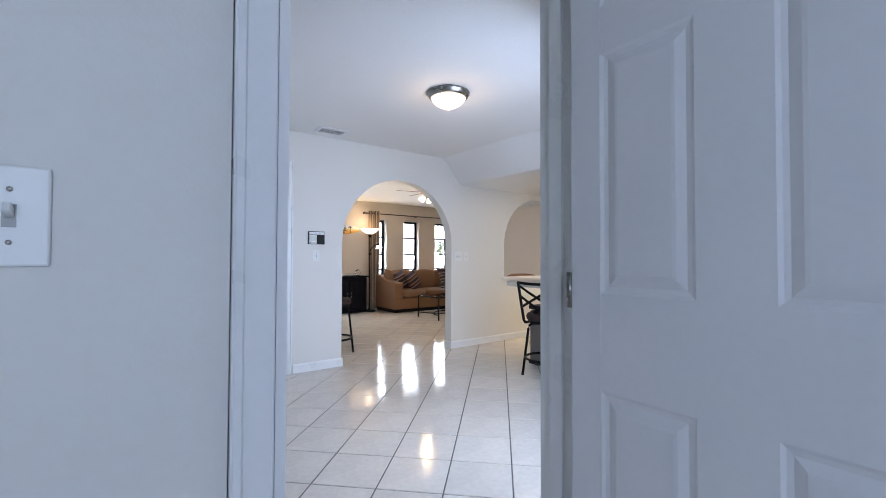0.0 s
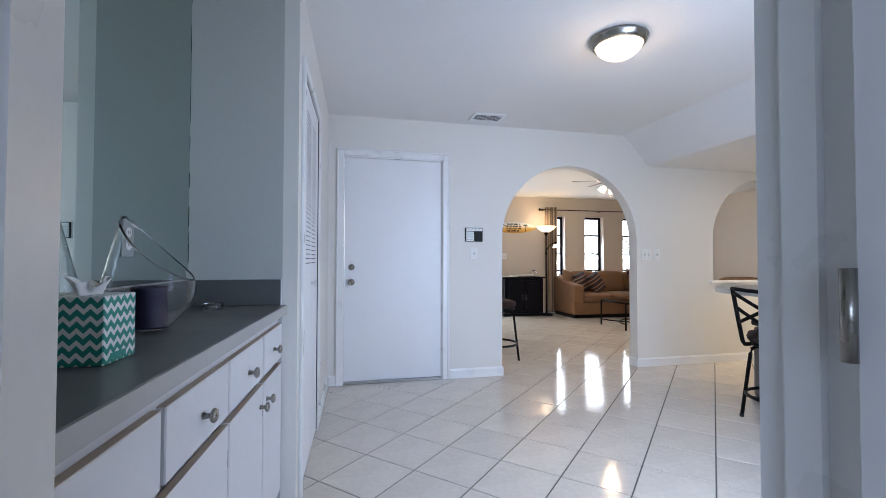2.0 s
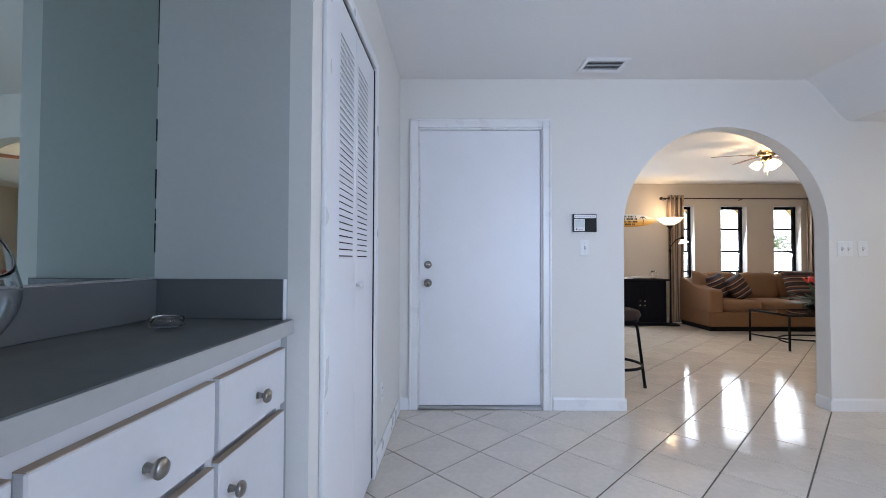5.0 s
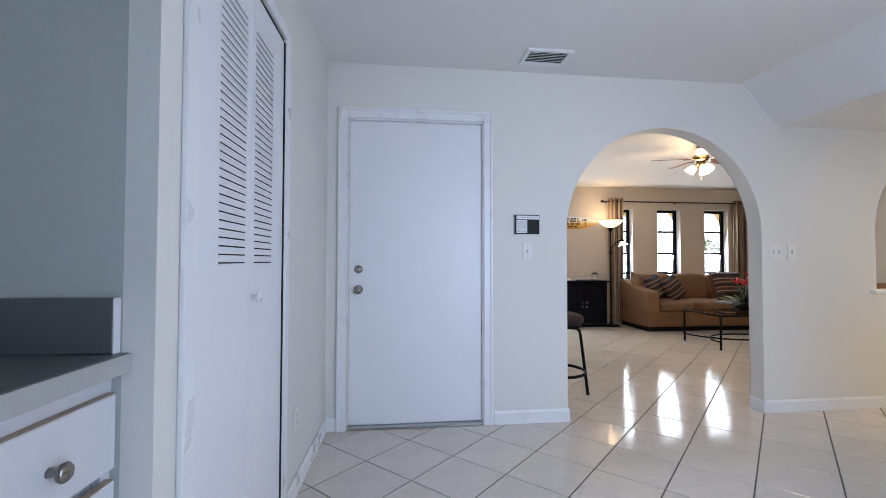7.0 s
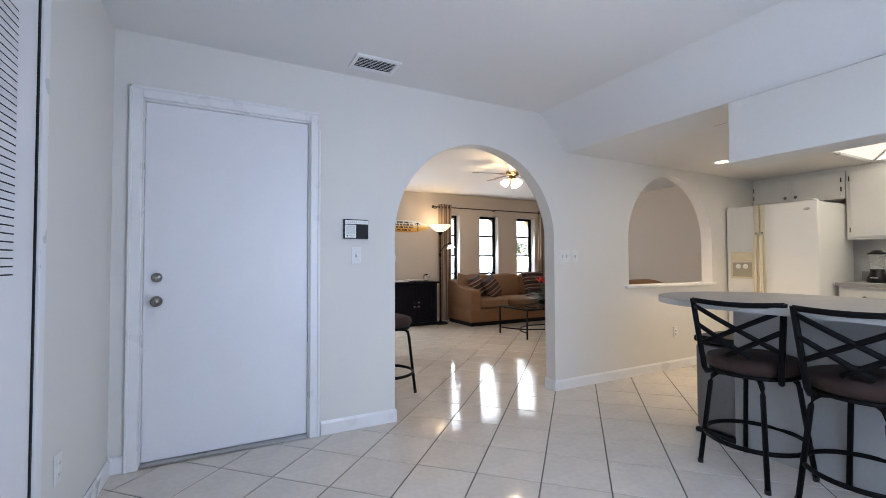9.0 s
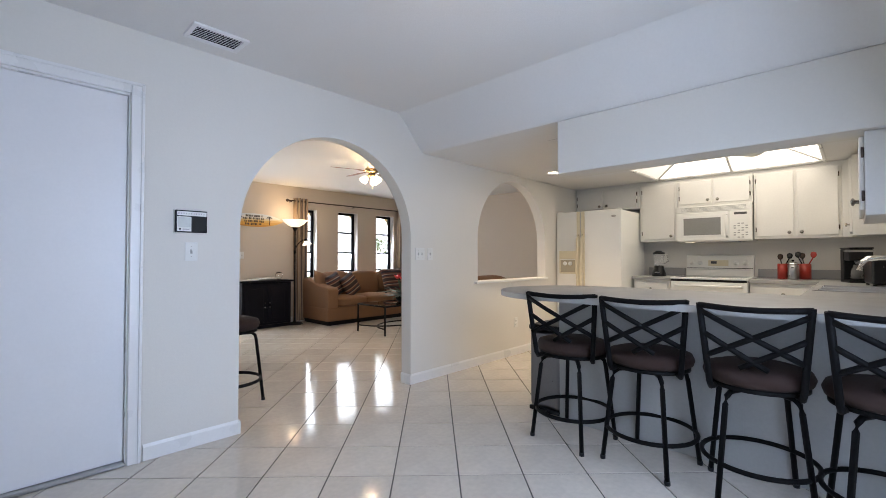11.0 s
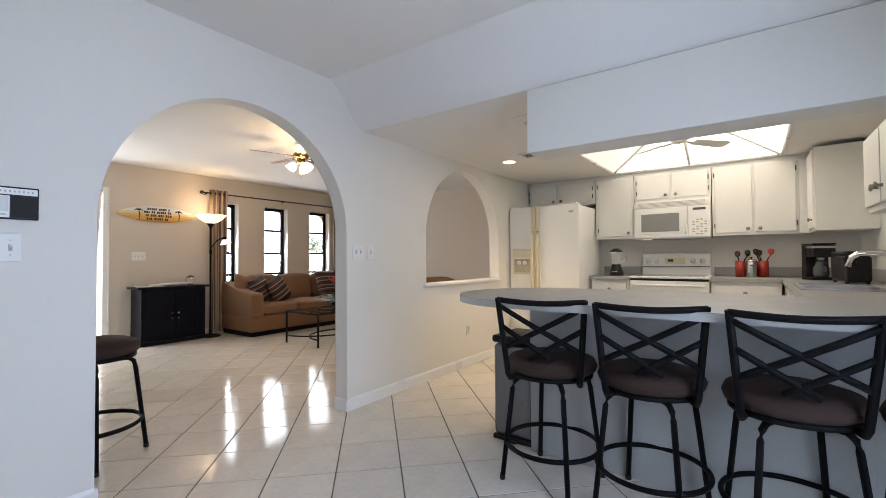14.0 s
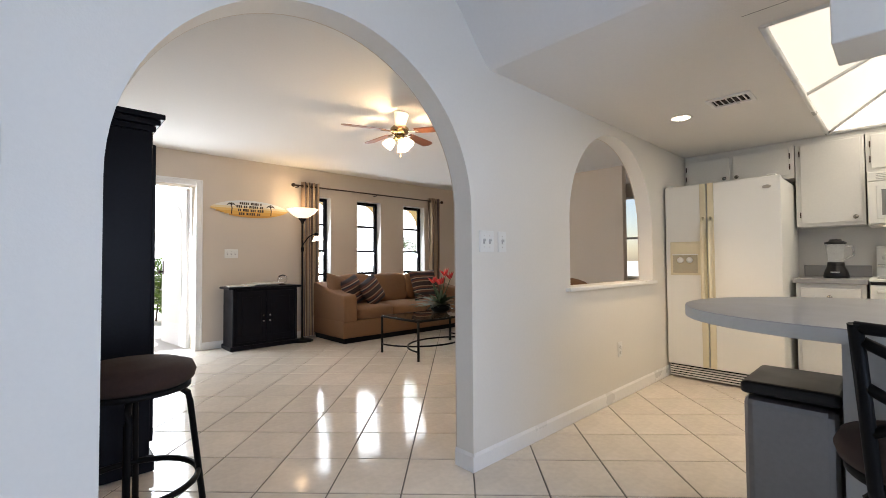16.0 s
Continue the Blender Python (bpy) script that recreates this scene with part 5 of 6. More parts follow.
# ---- living room ----
def puff(x0, x1, y0, y1, z0, z1, bulge=0.03, n=10, squash=0.5):
    """A soft cushion: a rounded box whose faces swell."""
    bm = bmesh.new()
    bmesh.ops.create_cube(bm, size=2.0)
    bmesh.ops.subdivide_edges(bm, edges=bm.edges[:], cuts=n, use_grid_fill=True)
    hx, hy, hz = (x1 - x0) / 2, (y1 - y0) / 2, (z1 - z0) / 2
    for v in bm.verts:
        p = v.co.copy()
        k = 6.0
        L = (abs(p.x) ** k + abs(p.y) ** k + abs(p.z) ** k) ** (1 / k)
        p /= L
        b = Vector((p.x * (1 - p.y ** 2) * (1 - p.z ** 2), p.y * (1 - p.x ** 2) * (1 - p.z ** 2), p.z * (1 - p.x ** 2) * (1 - p.y ** 2))) * bulge
        w = noise.noise(p * 1.7 + Vector((x0, y0, z0))) * 0.006
        v.co = Vector(((x0 + x1) / 2 + p.x * hx, (y0 + y1) / 2 + p.y * hy, (z0 + z1) / 2 + p.z * hz)) + b + Vector((w, w, w))
    for f in bm.faces:
        f.smooth = True
    return bm


def throw_pillow(m, label, mat, size=0.46):
    t = thing("throw_pillow", label, "pillow", "throw pillows", at=m)
    bm = bmesh.new()
    n = 14
    top, bot = [], []
    for s, rows in ((1, top), (-1, bot)):
        for i in range(n + 1):
            row = []
            for j in range(n + 1):
                u, v = i / n * 2 - 1, j / n * 2 - 1
                h = (max(0, 1 - u ** 4) * max(0, 1 - v ** 4)) ** 0.6 * 0.085
                pinch = 1 - 0.06 * (1 - u * u) * abs(v) - 0.06 * (1 - v * v) * abs(u)
                row.append(bm.verts.new((u * size / 2 * pinch, s * h, v * size / 2 * pinch)))
            rows.append(row)
        for a, b in zip(rows, rows[1:]):
            for j in range(n):
                bm.faces.new((a[j], a[j + 1], b[j + 1], b[j])).smooth = True
    bmesh.ops.remove_doubles(bm, verts=bm.verts[:], dist=0.0005)
    part("cover", bm, mat, t)
    return t


STRIPES_UP = striped("striped_weave", [(0.0, (0.03, 0.018, 0.018)), (0.20, (0.30, 0.20, 0.13)), (0.30, (0.10, 0.035, 0.025)), (0.46, (0.025, 0.022, 0.035)), (0.60, (0.36, 0.29, 0.22)), (0.68, (0.10, 0.04, 0.03)), (0.86, (0.02, 0.015, 0.02))], 2, 0.165)



def sofa(m, length, label, name="sofa", seats=3):
    """Sofa facing local -y; its front left corner is the origin."""
    t = thing(name, label, "sofa", at=m)
    part("base", box(0.0, length, 0.02, 0.86, 0.07, 0.30, 0.015, 2), TANSUEDE, t)
    part("plinth", box(0.03, length - 0.03, 0.05, 0.84, 0.001, 0.075), BLACKWOOD, t, "dark recessed plinth")
    for x in (0.0, length - 0.20):
        # arm that rises towards the back in a curve
        prof = [(0.0, 0.28), (0.0, 0.60), (0.03, 0.635), (0.10, 0.645), (0.25, 0.655), (0.42, 0.685), (0.58, 0.735), (0.72, 0.775), (0.86, 0.79), (0.90, 0.28)]
        bm = moved(prism(prof, 0.20, "x"), pose(x, 0.0, 0))
        bmesh.ops.bevel(bm, geom=bm.edges[:], offset=0.022, segments=3, affect="EDGES", profile=0.5)
        for f in bm.faces:
            f.smooth = True
        part("arm", bm, TANSUEDE, t)
    part("back_frame", box(0.19, length - 0.19, 0.70, 0.90, 0.28, 0.79, 0.04, 3), TANSUEDE, t)
    w = (length - 0.40) / seats
    for i in range(seats):
        part("seat_cushion", puff(0.20 + i * w + 0.002, 0.20 + (i + 1) * w - 0.002, -0.01, 0.62, 0.30, 0.465, 0.02), TANSUEDE, t)
        part("back_cushion", moved(puff(0.20 + i * w + 0.005, 0.20 + (i + 1) * w - 0.005, -0.11, 0.11, -0.22, 0.21, 0.018), pose(0, 0.63, 0.665, -12)), TANSUEDE, t)
    return t


SX, SY = 4.84, 7.97
sofa(pose(SX, SY, 0), 2.28, "tan suede three-seat sofa under the windows")
throw_pillow(pose(SX + 0.38, SY + 0.40, 0.665, -20, -14, 30), "striped brown throw pillow leaning on the sofa", STRIPES_UP, 0.41)
throw_pillow(pose(SX + 0.64, SY + 0.31, 0.655, -22, -22, 26), "striped brown throw pillow leaning on another pillow", STRIPES_UP, 0.41)
throw_pillow(pose(SX + 1.72, SY + 0.40, 0.69, -22, 0, -4), "level-striped brown throw pillow against the sofa back", STRIPES_UP, 0.52)
throw_pillow(pose(SX + 0.23, SY + 0.55, 0.69, -18, 12, 14), "plain tan throw pillow in the sofa corner", TANSUEDE, 0.42)
sofa(pose(6.45, 6.05, 0, 0, 0, 180), 1.12, "tan suede armchair with its back to the pass-through", "armchair", 1)


def coffee_table():
    x0, x1, y0, y1, z = 4.93, 6.05, 6.58, 7.25, 0.425
    t = thing("coffee_table", "black metal coffee table with a glass top", "coffee table")
    fr = bmesh.new()
    tube([(x0, y0, z), (x1, y0, z), (x1, y1, z), (x0, y1, z)], 0.013, 8, fr, closed=True)
    part("top_frame", fr, BLACKMETAL, t)
    g = part("glass_top", box(x0 + 0.01, x1 - 0.01, y0 + 0.01, y1 - 0.01, z + 0.004, z + 0.012, 0.002), glass("table_glass", (0.85, 0.95, 0.92)), t, "clear glass top")
    g.visible_shadow = False
    for x in (x0, x1):
        for y in (y0, y1):
            part("leg", tube([(x, y, z), (x, y, 0.002)], 0.014, 10), BLACKMETAL, t)
    xm, ym = (x0 + x1) / 2, (y0 + y1) / 2
    for s in (-1, 1):
        part("curved_stretcher", tube([(xm + s * 0.56 * math.cos(a), ym + 0.335 - 0.55 * math.sin(a) if s > 0 else ym - 0.335 + 0.55 * math.sin(a), 0.10) for a in [math.pi * i / 20 * (1 if s > 0 else 1) for i in range(21)]], 0.010, 8), BLACKMETAL, t)


coffee_table()


def plant():
    t = thing("flower_arrangement", "dark leafy plant with red heliconia flowers in a bowl", "plant", at=pose(5.62, 6.98, 0.438) @ Matrix.Scale(1.3, 4))
    part("bowl", lathe([(0.06, 0), (0.09, 0.03), (0.10, 0.07), (0.09, 0.075), (0.0, 0.06)], 24), BLACKMETAL, t)
    rng = random.Random(9)
    for k in range(48):
        a = rng.uniform(0, 2 * math.pi)
        L = rng.uniform(0.14, 0.32)
        rise = rng.uniform(0.1, 0.9)
        bm = bmesh.new()
        prev = None
        for i in range(6):
            f = i / 5
            r = L * f
            zz = 0.07 + L * rise * f - 0.25 * L * f * f
            w = 0.018 * math.sin(math.pi * (0.12 + 0.86 * f))
            ca, sa = math.cos(a), math.sin(a)
            pr = (bm.verts.new((r * ca - w * sa, r * sa + w * ca, zz)), bm.verts.new((r * ca + w * sa, r * sa - w * ca, zz + 0.004)))
            if prev:
                bm.faces.new((prev[0], prev[1], pr[1], pr[0])).smooth = True
            prev = pr
        part("leaf", bm, DARKLEAF, t)
    for k in range(5):
        a = rng.uniform(0, 2 * math.pi)
        tip = Vector((0.10 * math.cos(a), 0.10 * math.sin(a), rng.uniform(0.26, 0.38)))
        s = part("flower_stem", tube([(0, 0, 0.06), tip * 0.6 + Vector((0, 0, 0.02)), tip], 0.004, 6), DARKLEAF, t)
        for j in range(5):
            part("petal", moved(lathe([(0.0, 0), (0.011, 0.015), (0.008, 0.045), (0.0, 0.085)], 8), Matrix.Translation(tip) @ pose(0, 0, 0, 0, 0, 72 * j) @ pose(0, 0, 0, 18 + 9 * j, 0, 0)), REDPETAL, s, "red petal")


DARKLEAF = material("dark_leaf", (0.02, 0.05, 0.018), 0.45, grain=0.3)
REDPETAL = material("red_petal", (0.55, 0.03, 0.03), 0.45, grain=0.2)
plant()


def black_cabinet():
    x0, x1, y0, y1, ht = 3.66, 4.47, 8.56, 8.91, 0.775
    t = thing("sideboard", "small black wooden cabinet with two doors", "cabinet")
    part("body", box(x0, x1, y0, y1, 0.05, ht - 0.03, 0.006, 2), BLACKWOOD, t)
    part("top", box(x0 - 0.05, x1 + 0.05, y0 - 0.04, y1, ht - 0.029, ht, 0.010, 3), BLACKWOOD, t)
    part("plinth", box(x0 - 0.025, x1 + 0.025, y0 - 0.02, y1, 0.001, 0.055, 0.010, 2), BLACKWOOD, t)
    mid = (x0 + x1) / 2
    for a, b, kx in ((x0 + 0.05, mid - 0.003, mid - 0.04), (mid + 0.003, x1 - 0.05, mid + 0.04)):
        d = part("door", box(a, b, y0 - 0.016, y0 - 0.0005, 0.09, ht - 0.06, 0.006, 2), BLACKWOOD, t)
        part("door_field", box(a + 0.06, b - 0.06, y0 - 0.021, y0 - 0.0155, 0.16, ht - 0.13, 0.004), BLACKWOOD, d)
        for z in (0.34, 0.41):
            part("pull", moved(lathe([(0.008, 0), (0.012, 0.012), (0.0, 0.018)], 12), pose(kx, y0 - 0.016, z, 90)), NICKEL, d)
        part("rosette", moved(lathe([(0.02, 0), (0.012, 0.006), (0.0, 0.008)], 16), pose((a + b) / 2, y0 - 0.016, ht - 0.17, 90)), BLACKWOOD, d)
    for x in (x0, x1 - 0.03):
        part("corner_post", box(x - 0.003, x + 0.033, y0 - 0.010, y0 + 0.02, 0.055, ht - 0.031, 0.010, 3), BLACKWOOD, t)


black_cabinet()
t = thing("glass_globe", "clear glass globe on the black cabinet", "ornament", at=pose(4.34, 8.72, 0.776))
part("stand", lathe([(0.045, 0), (0.04, 0.012), (0.0, 0.013)], 20), BRONZE, t)
g = part("globe", lathe([(0.02, 0.013)] + [(0.062 * math.cos(math.pi * (i / 16 - 0.45)), 0.073 + 0.062 * math.sin(math.pi * (i / 16 - 0.45))) for i in range(16)], 28), GLASS, t)
for i, (a, b) in enumerate(((3.80, 8.70), (4.0, 8.73), (4.14, 8.68))):
    t = thing("magazine", "open white papers lying on the black cabinet", "papers", "papers", at=pose(a, b, 0.7765 + 0.014 * i, 0, 0, 12 * i - 10))
    part("cover", box(-0.15, 0.15, -0.11, 0.11, 0, 0.010, 0.002), WHITEPLASTIC, t)
    part("page", moved(box(-0.145, 0.145, -0.105, 0.105, 0.0102, 0.013), pose(0, 0, 0)), material("printed_page", (0.55, 0.50, 0.42), 0.6, grain=0.5, scale=30), t)


def torchiere():
    t = thing("floor_lamp", "black torchiere floor lamp with a reading arm, lit", "floor lamp", at=pose(4.575, 8.62, 0))
    part("base", lathe([(0.14, 0.001), (0.14, 0.015), (0.11, 0.028), (0.03, 0.04), (0.016, 0.06), (0.0, 0.061)], 36), BLACKMETAL, t)
    part("pole", tube([(0, 0, 0.03), (0, 0, 1.68)], 0.0125, 12), BLACKMETAL, t)
    part("cup", lathe([(0.012, 1.60), (0.03, 1.64), (0.055, 1.665), (0.06, 1.675), (0.0, 1.676)], 24), BLACKMETAL, t)
    part("shade", lathe([(0.05, 1.676), (0.10, 1.70), (0.15, 1.735), (0.195, 1.785), (0.21, 1.80), (0.204, 1.80), (0.15, 1.745), (0.05, 1.69)], 40, cap=False), glow("lit_torchiere_glass", (1.0, 0.76, 0.48), 1.15), t, "glowing frosted glass bowl")
    ar = part("reading_arm", tube([(0, 0, 1.26), (0.02, -0.005, 1.34), (0.08, -0.015, 1.42), (0.15, -0.02, 1.46), (0.19, -0.02, 1.475)], 0.008, 10), BLACKMETAL, t)
    part("lamp_cap", moved(lathe([(0.008, 0.045), (0.028, 0.03), (0.036, 0.0), (0.0, -0.001)], 20), pose(0.195, -0.02, 1.445, 0, 12)), BLACKMETAL, ar)
    part("reading_shade", moved(lathe([(0.036, 0.0), (0.055, -0.03), (0.085, -0.065), (0.08, -0.065), (0.034, -0.004)], 24, cap=False), pose(0.20, -0.02, 1.44, 0, -14)), glow("lit_reading_glass", (1.0, 0.85, 0.65), 1.6), ar, "white glass shade")
    part("switch_collar", lathe([(0.016, 1.22), (0.02, 1.235), (0.02, 1.27), (0.013, 1.285)], 16), BLACKMETAL, t)


torchiere()
lamp("torchiere_bulb", "POINT", pose(4.575, 8.62, 1.86), 4.2, WARM, shadow_soft_size=0.08)


def surf_sign():
    """Wall sign cut as a surfboard with a ragged left end, lettering as plain bars."""
    t = thing("surfboard_sign", "painted wooden surfboard sign with palms and small lettering", "wall sign", at=pose(4.0, LY - 0.002, 1.782))
    L, h = 0.50, 0.112
    up = [(-L + 2 * L * i / 40, h * (1 - abs(-1 + 2 * i / 40) ** 2.2) ** 0.75) for i in range(41)]
    lo = [(x, -z) for x, z in reversed(up[1:-1])]
    lo = [(x, z) if x > -0.28 else (x + (0.02 if n % 2 else -0.012), z * (0.85 if n % 2 else 1.0)) for n, (x, z) in enumerate(lo)]
    bd = part("board", moved(prism(up + lo, -0.016, "y"), pose(0, 0, 0)), striped("sunset_paint", [(0.0, (0.55, 0.27, 0.05)), (0.16, (0.68, 0.38, 0.08)), (0.36, (0.72, 0.48, 0.16)), (0.50, (0.74, 0.62, 0.38)), (0.62, (0.74, 0.74, 0.70)), (0.82, (0.66, 0.71, 0.74))], 2, 1.0, 0.45, 0.03, "Generated"), t)
    ink = material("dark_ink", (0.03, 0.02, 0.015), 0.6)
    for r, (z, a, b) in enumerate(((0.070, -0.15, 0.15), (0.027, -0.19, 0.19), (-0.019, -0.17, 0.17), (-0.066, -0.16, 0.13))):
        x = a
        rng = random.Random(r)
        while x < b - 0.02:
            for _ in range(rng.randint(2, 5)):
                w = rng.uniform(0.012, 0.024)
                if x + w < b:
                    part("lettering", box(x, x + w, -0.0185, -0.0162, z - 0.016, z + 0.016), ink, bd)
                x += w + 0.007
            x += 0.018
    for px in (-0.25, 0.255):
        pl = part("palm", tube([(px, -0.0175, -0.075), (px + 0.006, -0.0175, 0.0), (px - 0.004, -0.0175, 0.045)], 0.006, 6), ink, bd)
        for a in range(7):
            ang = math.pi * a / 6
            part("frond", tube([(px - 0.004, -0.018, 0.045), (px - 0.004 + 0.03 * math.cos(ang), -0.018, 0.05 + 0.025 * math.sin(ang)), (px - 0.004 + 0.052 * math.cos(ang), -0.018, 0.036 + 0.02 * math.sin(ang))], 0.004, 5), ink, pl)


surf_sign()


def curtain(x0, x1, label, folds):
    t = thing("curtain", label, "curtain", "window curtains")
    bm = bmesh.new()
    n, rows = folds * 10, 14
    grid = []
    for r in range(rows + 1):
        f = r / rows
        z = 0.02 + f * 2.20
        row = []
        for i in range(n + 1):
            u = i / n
            y = 8.845 + 0.036 * math.sin(2 * math.pi * folds * u) * (0.75 + 0.25 * f) + 0.006 * math.sin(9 * u + 3 * f)
            row.append(bm.verts.new((x0 + (x1 - x0) * u + 0.010 * math.sin(5 * f + 9 * u) * (1 - f), y, z)))
        grid.append(row)
    for a, b in zip(grid, grid[1:]):
        for i in range(n):
            bm.faces.new((a[i], a[i + 1], b[i + 1], b[i])).smooth = True
    ob = part("cloth", bm, CURTAIN, t)
    sol = ob.modifiers.new("thickness", "SOLIDIFY")
    sol.thickness = 0.003
    for i in range(folds * 2):
        x = x0 + (x1 - x0) * (i + 0.5) / (folds * 2)
        part("grommet", tube([(x + 0.001, 8.845 + 0.024 * math.cos(2 * math.pi * k / 14), 2.165 + 0.024 * math.sin(2 * math.pi * k / 14)) for k in range(14)], 0.004, 6, closed=True), BRONZE, t)


CURTAIN = striped("curtain_weave", [(0.0, (0.33, 0.24, 0.16)), (0.35, (0.13, 0.10, 0.09)), (0.55, (0.42, 0.33, 0.23)), (0.8, (0.20, 0.13, 0.08))], 0, 0.06, 0.7)
curtain(4.66, 4.93, "brown striped curtain drawn to the side", 4)
curtain(7.09, 7.32, "brown striped curtain drawn to the side", 4)
t = thing("curtain_rod", "dark bronze curtain rod with round finials", "curtain rod")
part("rod", tube([(4.56, 8.845, 2.165), (7.38, 8.845, 2.165)], 0.011, 10), BRONZE, t)
for x in (4.545, 7.395):
    part("finial", moved(lathe([(0.0, -0.03), (0.02, -0.022), (0.029, 0.0), (0.02, 0.022), (0.0, 0.03)], 20), pose(x, 8.845, 2.165, 0, 90)), BRONZE, t)
for x in (4.62, 5.95, 7.35):
    part("bracket", box(x - 0.01, x + 0.01, 8.845, LY, 2.14, 2.155, 0.003), BRONZE, t)


def narrow_window(n, x0, x1):
    t = thing("window_%d" % n, "narrow black-framed window with three panes", "window", kind="structure")
    z0, z1, y = 0.62, 2.045, LY + 0.115
    fw = 0.048
    part("window_frame", box(x0, x0 + fw, y, y + 0.05, z0, z1, 0.004), BLACKWOOD, t)
    part("window_frame", box(x1 - fw, x1, y, y + 0.05, z0, z1, 0.004), BLACKWOOD, t)
    part("window_frame", box(x0 + fw, x1 - fw, y, y + 0.05, z1 - fw, z1, 0.004), BLACKWOOD, t)
    part("window_frame", box(x0 + fw, x1 - fw, y, y + 0.05, z0, z0 + fw, 0.004), BLACKWOOD, t)
    for z in (1.245, 1.645):
        part("glazing_bar", box(x0 + fw, x1 - fw, y + 0.008, y + 0.042, z - 0.016, z + 0.016, 0.003), BLACKWOOD, t)
    part("glazing_bar", box(x0 + fw, x1 - fw, y + 0.008, y + 0.042, 0.87, 0.905, 0.003), BLACKWOOD, t)
    for a, b in ((z0 + fw, 0.87), (0.905, 1.229), (1.261, 1.629), (1.661, z1 - fw)):
        p = part("pane", box(x0 + fw, x1 - fw, y + 0.023, y + 0.027, a, b), GLASS, t)
        p.visible_shadow = False
    part("window_sill", box(x0 + 0.001, x1 - 0.001, LY - 0.02, y - 0.001, z0 - 0.0, z0 + 0.02, 0.004), TRIM, t)
    rv = bmesh.new()
    box_bm(rv, x0 + 0.0005, x0 + 0.004, LY + 0.001, y, z0 + 0.02, z1)
    box_bm(rv, x1 - 0.004, x1 - 0.0005, LY + 0.001, y, z0 + 0.02, z1)
    box_bm(rv, x0 + 0.004, x1 - 0.004, LY + 0.001, y, z1 - 0.004, z1 - 0.0005)
    part("reveal", rv, TRIM, t, "white painted reveal")


for n, (a, b) in enumerate(((4.70, 5.17), (5.63, 6.09), (6.56, 7.04))):
    narrow_window(n + 1, a, b)
t = thing("window_side", "white-framed window in the side room", "window", kind="structure")
for a in ((5.735, 5.775, 0.75, 2.2), (6.495, 6.535, 0.75, 2.2), (5.775, 6.495, 0.75, 0.79), (5.775, 6.495, 2.16, 2.2), (5.775, 6.495, 1.44, 1.48)):
    part("window_frame", box(9.64, 9.69, a[0], a[1], a[2], a[3], 0.003), TRIM, t)
p = part("pane", box(9.66, 9.664, 5.775, 6.495, 0.79, 2.16), GLASS, t)
p.visible_shadow = False


def ceiling_fan():
    t = thing("ceiling_fan", "brass ceiling fan with wooden blades and three lit glass shades", "ceiling fan", at=pose(4.395, 6.195, H) @ Matrix.Diagonal((0.85, 0.85, 0.75, 1)))
    part("canopy", lathe([(0.02, -0.05), (0.04, -0.045), (0.056, -0.02), (0.058, -0.0005)], 28), BRASS, t)
    part("rod", tube([(0, 0, -0.045), (0, 0, -0.105)], 0.014, 12), BRASS, t)
    part("motor", lathe([(0.05, -0.24), (0.085, -0.225), (0.105, -0.195), (0.10, -0.155), (0.06, -0.115), (0.03, -0.10), (0.0, -0.099)], 32), BRASS, t, "polished brass motor housing")
    for i in range(5):
        a = 18 + 72 * i
        m = pose(0, 0, -0.20, 0, 0, a)
        ir = part("blade_iron", moved(box(0.08, 0.21, -0.02, 0.02, -0.004, 0.004, 0.002), m), BRASS, t)
        n = 14
        out = [(0.17 + 0.42 * k / n, 0.052 + 0.018 * k / n) for k in range(n + 1)]
        tip = [(0.59 + 0.05 * math.sin(math.pi * k / 8), 0.07 * math.cos(math.pi * k / 8)) for k in range(1, 8)]
        pts = out + tip + [(x, -y) for x, y in reversed(out)]
        part("blade", moved(prism(pts, 0.006, "z"), m @ pose(0, 0, 0.004, -12)), BLADEWOOD, ir, "reddish wooden blade")
    part("light_kit", lathe([(0.0, -0.32), (0.03, -0.315), (0.055, -0.29), (0.06, -0.26), (0.05, -0.24)], 24), BRASS, t)
    lit = glow("lit_tulip_glass", (1.0, 0.80, 0.52), 7)
    for i in range(3):
        m = pose(0, 0, -0.275, 0, 0, 35 + 120 * i) @ pose(0.055, 0, -0.01, 0, 140, 0)
        ar = part("lamp_arm", moved(tube([(0, 0, -0.02), (0, 0, 0.035)], 0.011, 8), m), BRASS, t)
        part("tulip_shade", moved(lathe([(0.024, 0.03), (0.045, 0.05), (0.056, 0.085), (0.06, 0.12), (0.066, 0.135), (0.058, 0.12), (0.0, 0.06)], 24, cap=False), m), lit, ar, "glowing frosted tulip shade")
    for x, ln in ((0.02, 0.17), (-0.02, 0.12)):
        c = part("pull_chain", tube([(x, 0.015, -0.315), (x, 0.015, -0.32 - ln)], 0.0015, 6), BRASS, t)
        part("chain_bob", moved(lathe([(0.0, -0.012), (0.005, -0.006), (0.0, 0.012)], 10), pose(x, 0.015, -0.325 - ln)), BRASS, c)


BRASS = material("antique_brass", (0.28, 0.20, 0.10), 0.22, metal=1.0)
BLADEWOOD = material("cherry_blade", (0.20, 0.07, 0.03), 0.35, grain=0.25, scale=12)
ceiling_fan()
lamp("fan_bulbs", "POINT", pose(4.395, 6.195, H - 0.345), 23, WARM, shadow_soft_size=0.045)


